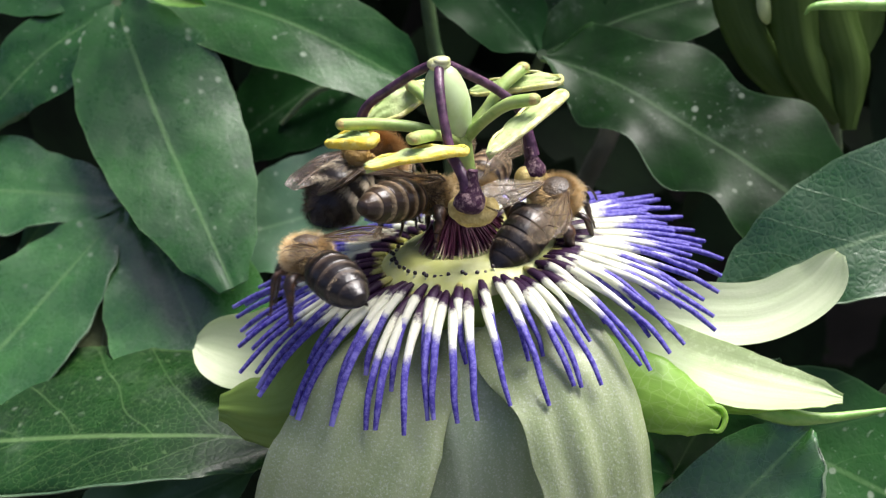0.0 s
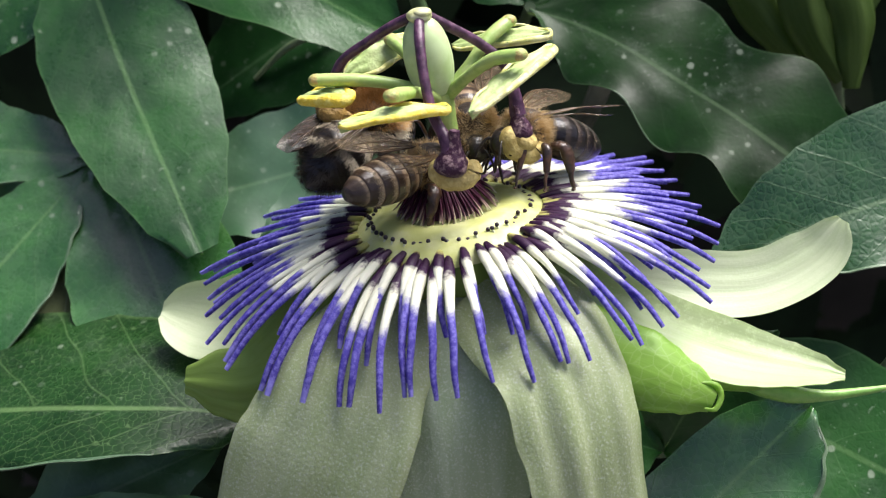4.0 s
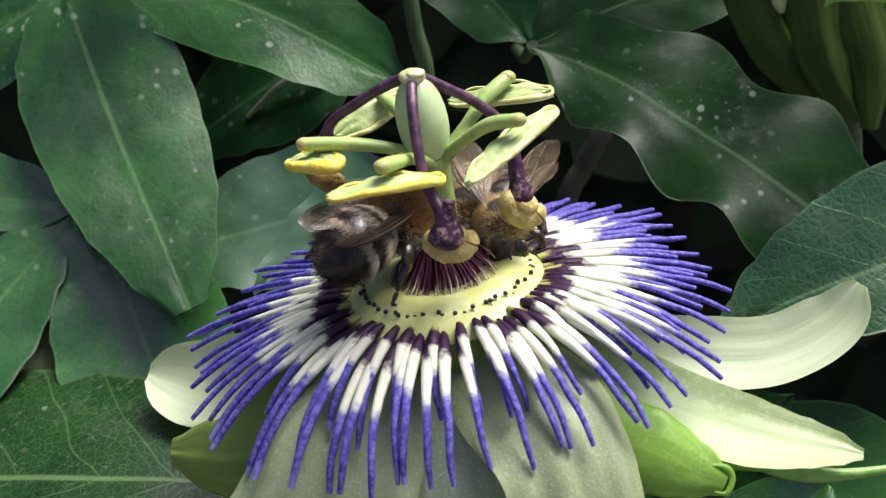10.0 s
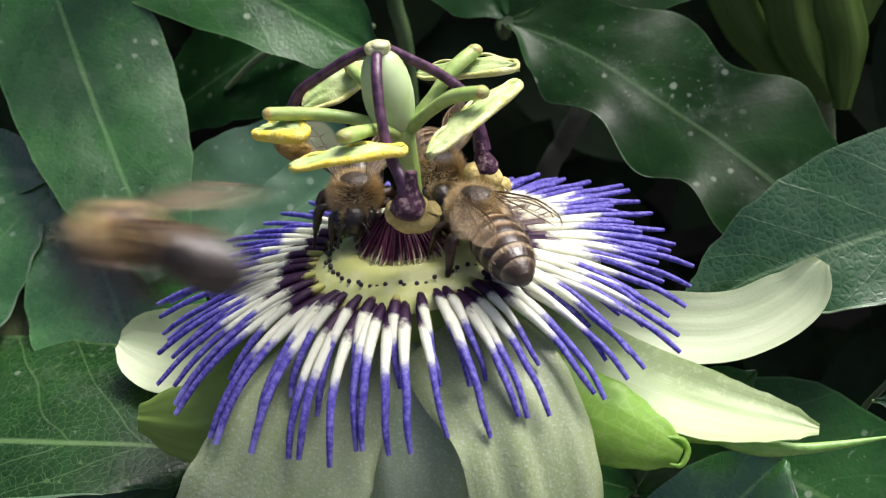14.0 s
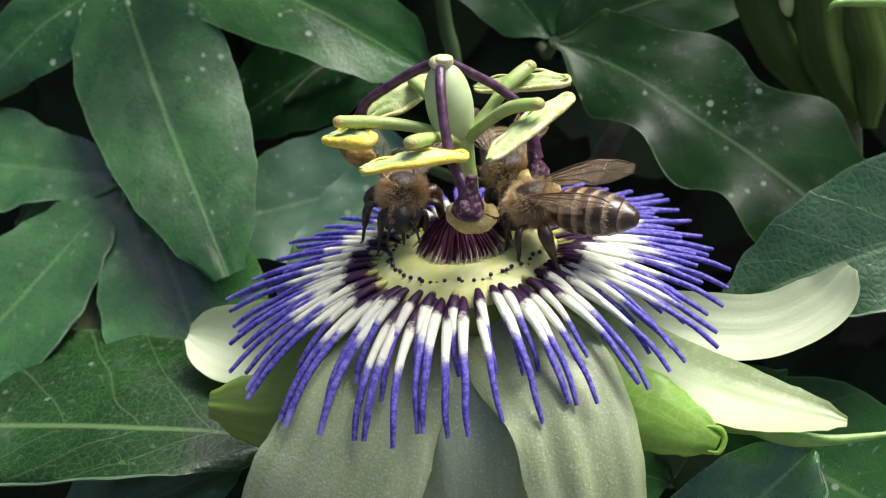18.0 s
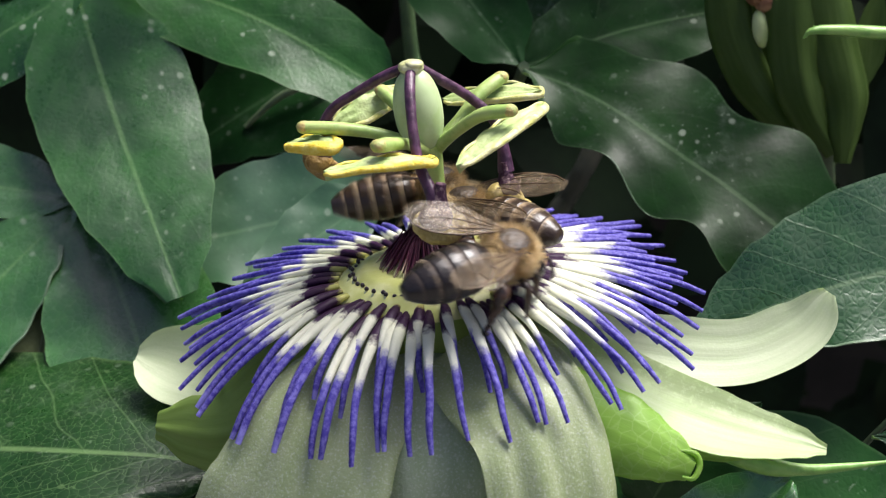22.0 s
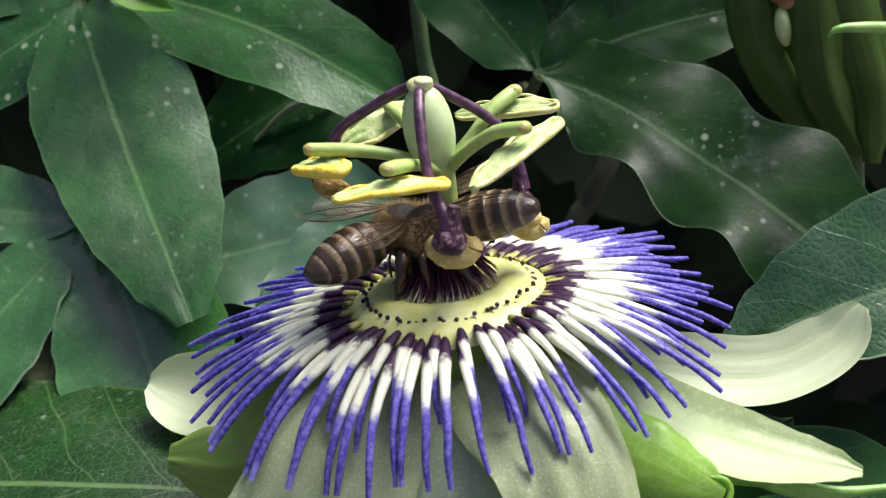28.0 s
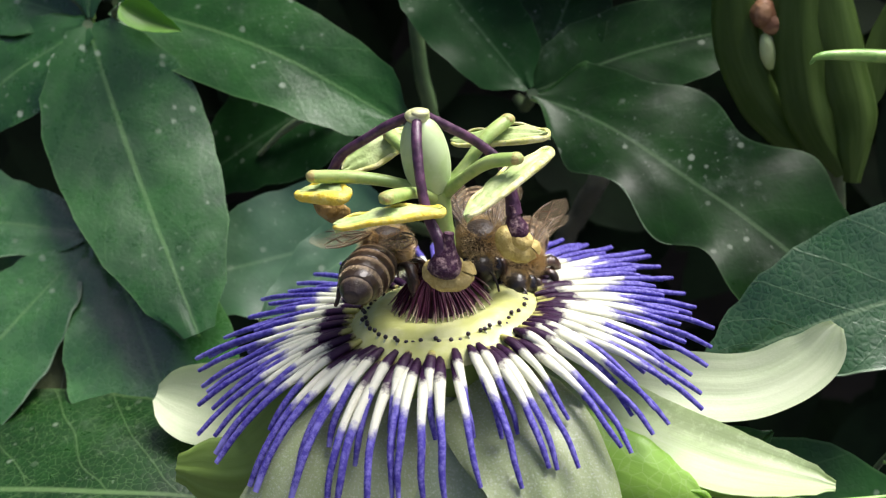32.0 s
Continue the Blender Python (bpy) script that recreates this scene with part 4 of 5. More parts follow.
part("style_base", mesh_of("style_base", *moved(joined(egg(1.5, 1.25, 8, 12, 1, 0.1), moved(egg(0.9, 1.0, 6, 10, 1, 0.2, 3), Matrix.Translation((0.3, -0.4, 0.4)))), Matrix.Translation((-2.1, -0.2, 20.9))), STYLE_TOP), flower, "cream knob where the styles join")
for pts in (
    [(-2.1, -0.6, 20.9), (-2.0, -3.0, 19.2), (-1.6, -5.0, 16.2), (-0.9, -6.4, 13.2), (0.2, -7.6, 11.2), (0.6, -7.8, 10.0)],
    [(-1.4, 0.2, 20.8), (0.8, 1.3, 19.3), (3.2, 2.4, 17.6), (5.5, 2.6, 15.5), (6.5, 2.2, 12.9), (6.9, 1.7, 10.4)],
    [(-2.7, 0.2, 20.8), (-5.0, 1.2, 19.6), (-7.6, 2.4, 17.8), (-10.0, 3.4, 16.0), (-11.2, 4.0, 13.8), (-11.3, 4.0, 12.2)],
):
    part("style", mesh_of("style", *tube(pts, (0.5, 0.52, 0.5, 0.5, 0.5, 0.54, 0.66, 0.85), 22, 10), STYLE), flower, "dark purple curved style")


def stigma(at, tilt, turn, mat, size=1.0, label="", cap=(-0.3, -0.95, 0.5), wide=1.0, upright=None):
    m = Matrix.Translation(at) @ Matrix.Rotation(radians(turn), 4, "Z") @ Matrix.Rotation(radians(tilt), 4, "Y") @ Matrix.Scale(size, 4)
    arc = [(-1.75, 0.1, 0.35), (-1.65, -0.1, -0.5), (-0.95, -0.2, -1.2), (0.2, -0.3, -1.4), (1.25, -0.2, -1.05), (1.75, 0.0, -0.2), (1.7, 0.1, 0.7)]
    lip = tube(arc, (0.25, 0.75, 0.95, 1.0, 1.05, 1.0, 1.0, 0.95, 0.8, 0.3), 30, 16, 1.1)
    lip = ([Vector(v) * (1 + 0.06 * noise.noise(Vector(v) * 1.5)) for v in lip[0]], lip[1], lip[2])
    core = moved(egg(2.6, 1.7, 10, 16, 0.9, 0.12, 4), Matrix.Translation((0.05, 0.4, -0.3)))
    ob = part("stigma", mesh_of("stigma", *moved(joined(lip, core), m), mat), flower, label)
    cone = [(-1.5, 0.4), (-1.3, 1.25), (-0.8, 1.62), (-0.1, 1.6), (0.5, 1.3), (1.0, 1.02), (1.5, 0.82), (2.0, 0.68), (2.5, 0.58), (3.0, 0.5)]
    up = m if upright is None else Matrix.Translation(at) @ Matrix.Rotation(radians(upright), 4, "Y") @ Matrix.Scale(size, 4)
    part("stigma_cap", mesh_of("stigma_cap", *moved(lathe(cone, 20, 0.16, 9), up @ Matrix.Translation(cap) @ Matrix.Scale(wide, 4)), STIGMA_CAP), ob, "mottled purple cap")
    return ob


stigma((1.0, -6.9, 8.3), 8, 0, STIGMA, 0.96, "ochre lobed stigma with a mottled purple cap", (-0.35, -0.9, 0.75))
stigma((7.5, 1.2, 8.1), 38, 12, STIGMA, 0.95, "ochre kidney-shaped stigma", (-0.35, 0.3, 1.1), 0.85, -8)
stigma((-11.3, 4.0, 10.7), -10, 150, STIGMA_BROWN, 0.85, "brown-ochre lobed stigma", (0.1, 0.2, 1.2), 0.75)


def stamen(points, a, b, normal, half, pollen, dust=POLLEN, label="green stamen with a yellow-edged anther"):
    st = part("stamen", mesh_of("stamen", *tube(points, (0.85, 0.7, 0.65, 0.62, 0.66, 0.7, 0.74, 0.78, 0.8, 0.72), 24, 10, 0.85), STALK), flower, label)
    a, b = Vector(a), Vector(b)
    n = Vector(normal).normalized()
    c = (a + b) / 2
    body = blade([a, c + n * 0.5, b], scaled((0.12, 0.6, 0.88, 1.0, 1.0, 0.96, 0.82, 0.55, 0.12), half), normal, cup=-0.25, nu=16, nv=8, thick=0.8, ruffle=0.22, groove=0.22)
    an = part("anther", mesh_of("anther", *body, ANTHER), st, "yellow-green anther")
    s = (b - a).normalized().cross(n)
    edge = []
    for k in range(21):
        turn = 2 * math.pi * k / 20
        f, side = 0.5 - 0.49 * math.cos(turn), math.sin(turn)
        wave = 0.12 * math.sin(k * 1.9)
        edge.append(a.lerp(b, f) + n * (2.0 * f * (1 - f) - 0.36 + wave) + s * half * side * (0.98 + wave))
    rim = [pollen * (0.5 + 0.5 * max(0.0, math.sin(2 * math.pi * k / 20)) + 0.7 * math.exp(-(((k - 9) / 3.0) ** 2))) for k in range(21)]
    part("pollen_rim", mesh_of("pollen_rim", *tube(edge, rim, 48, 8, 0.85), dust), an, "yellow pollen-dusted rim" if dust is POLLEN else "cream rim")
    part("stalk_tip", mesh_of("stalk_tip", *moved(egg(1.2, 0.76, 8, 12, 0.8, 0.12, 2), Matrix.Translation(points[-1])), TIP_MOTTLED), st, "mottled end of the stalk")
    return st


stamen([(-0.6, 0, 12.9), (-3.5, -0.6, 14.2), (-7.5, -0.9, 15.0), (-12.2, -1.0, 15.2)], (-14.0, 1.0, 13.2), (-9.0, -3.2, 14.3), (-0.3, -0.06, 0.95), 1.6, 0.58)
stamen([(-0.6, -0.4, 12.9), (-2.2, -3.6, 14.4), (-3.4, -6.6, 15.2), (-4.4, -8.4, 15.5)], (-9.3, -9.2, 13.3), (0.6, -7.2, 14.2), (-0.05, -0.12, 1.0), 1.35, 0.38)
stamen([(0.0, 0, 12.9), (2.2, -1.6, 15.2), (4.6, -3.2, 17.2), (7.2, -4.2, 17.9)], (2.6, -8.2, 13.8), (10.3, 0.1, 17.7), (-0.35, -0.5, 0.8), 1.35, 0.34, RIM_CREAM)
stamen([(0.0, 0.4, 12.9), (2.4, 2.6, 15.4), (4.2, 4.4, 17.4), (6.2, 6.2, 18.7)], (0.4, 9.0, 15.9), (10.2, 4.2, 18.0), (-0.2, -0.35, 0.9), 1.5, 0.3, RIM_CREAM)
stamen([(-0.6, 0.4, 12.9), (-2.4, 3.2, 14.6), (-4.2, 5.4, 16.2), (-5.6, 7.0, 17.0)], (-10.2, 5.0, 14.0), (-3.4, 8.8, 17.0), (0.3, -0.6, 0.72), 1.5, 0.3, RIM_CREAM)

# ---- the spent flower bud, tendrils and stems ----
bud = thing("flower_bud", "closed spent green flower hanging among the leaves", "bud")
bud.location = V(39, 38, 26) * MM
for k, (pts, w, cup) in enumerate((
    ([(-7.4, 1.6, 1.9), (-6.4, 0.0, -7.9), (-2.5, -0.8, -15.6), (4.1, -0.8, -22.3)], 2.7, -0.3),
    ([(0.6, -0.4, 2.1), (0.9, -2.0, -7.5), (2.6, -3.0, -15.7), (6.7, -2.4, -22.6)], 3.0, -0.4),
    ([(3.9, 0.6, 1.9), (6.2, -1.0, -7.8), (8.4, -2.0, -16.0), (8.0, -2.8, -23.5)], 3.3, -0.35),
    ([(-0.7, 7.6, 0.8), (1.0, 5.9, -9.3), (4.7, 3.6, -18.0), (7.9, 0.2, -24.2)], 4.6, -0.3),
)):
    part("bud_sepal", mesh_of("bud_sepal", *blade(pts, scaled((0.8, 1.0, 1.0, 0.95, 0.75, 0.3), w), ((-0.3, 0.0, 0.35, 0.1)[k], -0.95, 0.2), cup=cup, fold=-0.12, nu=20, nv=10, thick=0.6, ruffle=0.25, pleat=0.08, seed=k), BUD_GREEN), bud)
part("withered_stigma", mesh_of("withered_stigma", *moved(joined(egg(3.6, 1.5, 10, 14, 0.9, 0.3, 5), moved(egg(2.6, 1.2, 8, 12, 0.9, 0.3, 7), Matrix.Translation((1.0, -0.3, -1.2)))), Matrix.Translation((-3.4, 0.6, -3.6))), DRY), bud, "withered brown stigma")
part("inner_petal", mesh_of("inner_petal", *moved(egg(4.6, 1.0, 10, 12, 1.0, 0.15, 6), Matrix.Translation((-2.7, 0.0, -8.0)) @ Matrix.Rotation(radians(-12), 4, "Y")), ANTHER), bud, "cream wilted petal in the opening")
part("bract", mesh_of("bract", *blade([(10.5, 1, -15), (10.6, 2, -9), (11.5, 3, -3)], scaled(OVATE, 2.2), (0.3, -0.9, 0.2), cup=0.2, nu=12, nv=8, thick=0.4), BUD_GREEN), bud)
part("bud_stalk", mesh_of("bud_stalk", *tube([(6.0, 0, -21), (8, 4, -32), (16, 30, -60)], (1.2, 1.1, 1.1), 12, 8), STEM), bud)
tagged(new("tendril", mesh_of("tendril", *tube([(39.4, 28, 18.8), (40.4, 28, 19.7), (44, 29, 19.6), (52, 30, 19.2), (70, 33, 20), (86, 50, 18)], (0.1, 0.5, 0.75, 0.8, 0.7), 24, 8), TENDRIL)), "bright green thin tendril", "tendril")
tagged(new("tendril", mesh_of("tendril", *tube([(49, 12, -20), (46, 11, -24), (48, 10, -29), (53, 10, -33), (64, 30, -40)], (0.35, 0.35, 0.3), 24, 6), STEM)), "dull thin tendril in shade", "tendril")
tagged(new("tendril", mesh_of("tendril", *tube([(-27.3, 46, 3.0), (-23.2, 46, 6.7), (-20.0, 46, 8.2), (-16, 47, 8.4), (-10, 60, 7)], (0.3, 0.5, 0.5, 0.45, 0.4), 20, 6), PALE_VINE)), "pale curved tendril among dark leaves", "tendril")
tagged(new("vine", mesh_of("vine", *tube([(-3, 58, -330), (-4, 57, -150), (-4.5, 56, -50), (-5, 55, 0), (-6.5, 55, 12), (-7.4, 56, 24), (-8, 60, 45), (-8, 66, 80), (-6, 72, 130)], (1.4, 1.2, 1.0, 0.9, 0.9), 60, 8), VINE)), "slender green climbing vine", "vine", "climbing vines")
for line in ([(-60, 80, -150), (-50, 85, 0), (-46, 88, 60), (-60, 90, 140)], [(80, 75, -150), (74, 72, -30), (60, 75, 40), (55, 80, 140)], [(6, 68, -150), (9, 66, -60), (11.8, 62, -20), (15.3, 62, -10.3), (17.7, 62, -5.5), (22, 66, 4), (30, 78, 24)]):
    tagged(new("vine", mesh_of("vine", *tube([line[0][:2] + (-330,)] + line, (2.2, 1.7, 1.5, 1.5, 1.4), 40, 8), SHADED_STEM)), "dull brownish climbing vine stem, coloured dark for shade", "vine", "climbing vines")


# ---- the insects ----
def hairs(centre, radii, count, length, seed, low=-0.4, lean=-0.35, bald=0):
    """Short tapering hairs on an ellipsoid body."""
    r = random.Random(seed)
    verts, faces, uvs = [], [], []
    while len(faces) < count * 3:
        d = V(r.gauss(0, 1), r.gauss(0, 1), r.gauss(0, 1)).normalized()
        if d.z < low or (bald and d.z > bald):
            continue
        base = Vector(centre) + V(d.x * radii[0], d.y * radii[1], d.z * radii[2])
        way = (d + V(lean, 0, 0) * r.uniform(0.3, 1.2) + V(r.gauss(0, 0.25), r.gauss(0, 0.25), r.gauss(0, 0.25))).normalized()
        s = way.orthogonal().normalized() * 0.019
        w = way.cross(s).normalized() * 0.019
        k = len(verts)
        verts += [base - s - w * 0.5 - d * 0.15, base + s - w * 0.5 - d * 0.15, base + w - d * 0.15, base + way * length * r.uniform(0.6, 1.25)]
        faces += [(k, k + 1, k + 3), (k + 1, k + 2, k + 3), (k + 2, k, k + 3)]
        uvs += [(0, 0)] * 4
    return verts, faces, uvs


FORE_SHAPE = (0.16, 0.34, 0.58, 0.80, 0.95, 1.0, 0.97, 0.82, 0.42)
HIND_SHAPE = (0.2, 0.5, 0.82, 1.0, 0.98, 0.84, 0.4)


def wing_blade(root, spread, length, half, rise, sign, shape=FORE_SHAPE):
    """A wing laid back from its root; spread in degrees from the body's axis."""
    a = radians(spread)
    d = V(-math.cos(a), sign * math.sin(a), rise).normalized()
    root = Vector(root)
    return blade([root, root + d * length * 0.5 + V(0, 0, 0.25), root + d * length], scaled(shape, half), V(0.15, -sign * 0.25, 1), nu=14, nv=8, thick=0.03, ruffle=0.1, waves=2.0)


VEINS = (
    ((0.0, 0.5), (0.2, 0.06), (0.5, 0.02), (0.8, 0.02), (0.95, 0.1)),
    ((0.0, 0.5), (0.25, 0.28), (0.5, 0.22), (0.72, 0.12), (0.85, 0.04)),
    ((0.0, 0.5), (0.3, 0.48), (0.52, 0.50), (0.72, 0.46), (0.92, 0.34)),
    ((0.0, 0.5), (0.3, 0.68), (0.5, 0.80), (0.62, 0.96)),
    ((0.5, 0.22), (0.52, 0.36), (0.52, 0.50), (0.46, 0.78)),
    ((0.72, 0.12), (0.71, 0.30), (0.70, 0.46), (0.76, 0.66)),
)


def wing_veins(data, thick):
    """Veins that run on the upper skin of a wing made by wing_blade."""
    nu, nv = 14, 8
    top = [Vector(p) for p in data[0][: (nu + 1) * (nv + 1)]]

    def spot(u, v):
        a, b = min(u, 0.999) * nu, min(v, 0.999) * nv
        i, j, f, g = int(a), int(b), a - int(a), b - int(b)
        near = top[i * (nv + 1) + j].lerp(top[i * (nv + 1) + j + 1], g)
        return near.lerp(top[(i + 1) * (nv + 1) + j].lerp(top[(i + 1) * (nv + 1) + j + 1], g), f)

    lines = []
    for k, row in enumerate(VEINS):
        w = thick * (1.7 if k == 0 else 1.0)
        lines.append(tube([spot(u, v) for u, v in row], (w, w, 0.6 * w), 12, 5))
    return joined(*lines)


def wing(bee, name, data, mat, thick, label=""):
    w = part(name, mesh_of(name, *data, mat), bee, label)
    part("venation", mesh_of("venation", *wing_veins(data, thick), VEIN), w, "fine brown wing veins")


def plated(radii, length, plates=6, step_in=0.024):
    """A lathe profile of overlapping plates: each one swells and then steps in under its rear edge."""
    rows = []
    for k in range(plates):
        for f in (0.0, 0.12, 0.5, 0.9, 0.985):
            s = (k + f) / plates
            q = s * (len(radii) - 1)
            i = min(int(q), len(radii) - 2)
            r = radii[i] + (radii[i + 1] - radii[i]) * (q - i)
            rows.append((s * length, r * (1 - step_in * (1 - f) ** 1.5 + 0.01 * math.sin(f * 3))))
    return rows + [(length, 0.06)]


def belts(rows_at, length, plates, count, long, seed, thin=0.012):
    """Bands of short backward-lying hair at the front of each plate of an abdomen along +x."""
    r = random.Random(seed)
    verts, faces, uvs = [], [], []
    for k in range(plates - 1):
        for n in range(count if k else count * 2):
            s = (k + r.uniform(0.02, 0.34 if k else 0.8)) / plates
            q = s * (len(rows_at) - 1)
            i = min(int(q), len(rows_at) - 2)
            rad = (rows_at[i] + (rows_at[i + 1] - rows_at[i]) * (q - i)) * 0.955
            a = r.uniform(0, 2 * math.pi)
            out = V(0, math.cos(a), 0.9 * math.sin(a))
            base = V(s * length, 0, 0) + out * rad
            way = (V(0.9, 0, 0) + out * r.uniform(0.04, 0.3) + V(0, r.gauss(0, 0.2), r.gauss(0, 0.2))).normalized()
            side = way.cross(out).normalized() * thin
            c = len(verts)
            verts += [base - side, base + side, base + out * 0.03, base + way * long * r.uniform(0.6, 1.2)]
            faces += [(c, c + 1, c + 3), (c + 1, c + 2, c + 3), (c + 2, c, c + 3)]
            uvs += [(0, 0)] * 4
    return verts, faces, uvs


def bee_legs(bee, mat, size=1.0, droop=1.0):
    for sign in (-1, 1):
        for x, (fx, fy), thick in ((1.0, (2.6, 2.0), 0.25), (0.0, (0.6, 3.4), 0.29), (-1.0, (-3.0, 3.2), 0.45)):
            hip = V(x, sign * 0.9, -1.4) * size
            knee = V(x + (fx - x) * 0.45, sign * (0.9 + (fy - 0.9) * 0.75), -0.9) * size
            ankle = V(x + (fx - x) * 0.8, sign * fy, -2.9 * droop) * size
            foot = V(fx, sign * (fy + 0.25), -4.3 * droop) * size
            leg = part("leg", mesh_of("leg", *tube([hip, knee, ankle], (thick * 0.8, thick * 1.2, thick * 1.5, thick * 0.9), 10, 7, 0.7), mat), bee)
            part("foot", mesh_of("foot", *tube([ankle, (ankle + foot) / 2 + V(0.1, 0, 0), foot, foot + V(0.35, sign * 0.15, -0.05)], (thick * 0.6, thick * 0.45, thick * 0.3), 8, 6), mat), leg)


SIZE = 1.2


def honeybee(label, belly=ABDOMEN, wings=(12, 0.18), curl=-0.18, seed=1):
    bee = thing("honeybee", label, "bee", "honeybees on the flower")
    part("thorax", mesh_of("thorax", *egg(4.0, 1.85, 12, 18, 0.9, 0.05, seed, "x"), BEE_THORAX), bee, "dark thorax under tan fur")
    part("fur", mesh_of("fur", *hairs((0, 0, 0), (1.9, 1.75, 1.75), 7600, 0.78, seed, -0.8, -0.2, 0.80), FUR_TAN), bee, "short tan fur")
    part("thorax_plate", mesh_of("thorax_plate", *moved(egg(3.1, 1.6, 10, 16, 0.9, 0.03, 1, "x", 0.7), Matrix.Translation((0.05, 0, 0.72))), BEE_PLATE), bee, "bare dark patch on the back")
    radii = (0.9, 1.66, 2.0, 2.1, 2.1, 2.03, 1.88, 1.62, 1.22, 0.62)
    turn = Matrix.Translation((-1.7, 0, -0.1)) @ Matrix.Rotation(math.pi, 4, "Z") @ Matrix.Rotation(-curl, 4, "Y")
    ab = part("abdomen", mesh_of("abdomen", *moved(lathe(plated(radii, 7.35), 24, 0, 0, 0.9, "x"), turn), belly), bee, "banded brown abdomen" if belly is ABDOMEN else "dark shiny abdomen")
    part("banded_hair", mesh_of("banded_hair", *moved(belts(radii, 7.35, 6, 420 if belly is ABDOMEN else 120, 0.38, seed + 5), turn), FUR_BAND), ab, "pale hair bands between the plates")
    head = part("head", mesh_of("head", *moved(egg(2.6, 1.2, 10, 16, 0.85, 0.04, 2, "x", 1.3), Matrix.Translation((2.15, 0, -1.15)) @ Matrix.Rotation(radians(62), 4, "Y")), BEE_DARK), bee)
    part("head_fur", mesh_of("head_fur", *hairs((2.2, 0, -0.95), (1.0, 1.2, 1.15), 2200, 0.42, seed + 9, -0.9, 0.2), FUR_TAN), head)
    part("tongue", mesh_of("tongue", *tube([(2.9, 0, -1.9), (3.0, 0, -2.7), (2.9, 0, -3.4)], (0.25, 0.16, 0.08), 6, 6), BEE_LEG), head)
    for sign in (-1, 1):
        part("eye", mesh_of("eye", *moved(egg(2.0, 0.6, 10, 14), Matrix.Translation((2.3, sign * 1.2, -1.1)) @ Matrix.Rotation(radians(-24), 4, "Y")), BEE_EYE), head)
        part("antenna", mesh_of("antenna", *tube([(2.9, sign * 0.35, -0.9), (3.5, sign * 0.8, -0.8), (3.9, sign * 1.2, -1.6), (4.1, sign * 1.4, -2.5)], (0.11, 0.10, 0.12, 0.10), 10, 6), BEE_DARK), head)
        wing(bee, "forewing", wing_blade((0.2, sign * 1.1, 1.35), wings[0], 8.6, 1.5, wings[1], sign), WING, 0.05, "clear brownish veined wing")
        wing(bee, "hindwing", wing_blade((-0.5, sign * 1.1, 1.15), wings[0] + 12, 6.0, 1.05, wings[1] * 0.8, sign, HIND_SHAPE), WING, 0.04)
    bee_legs(bee, BEE_LEG)
    for ob in bee.children_recursive:
        ob.data.transform(Matrix.Scale(SIZE, 4))
    return bee


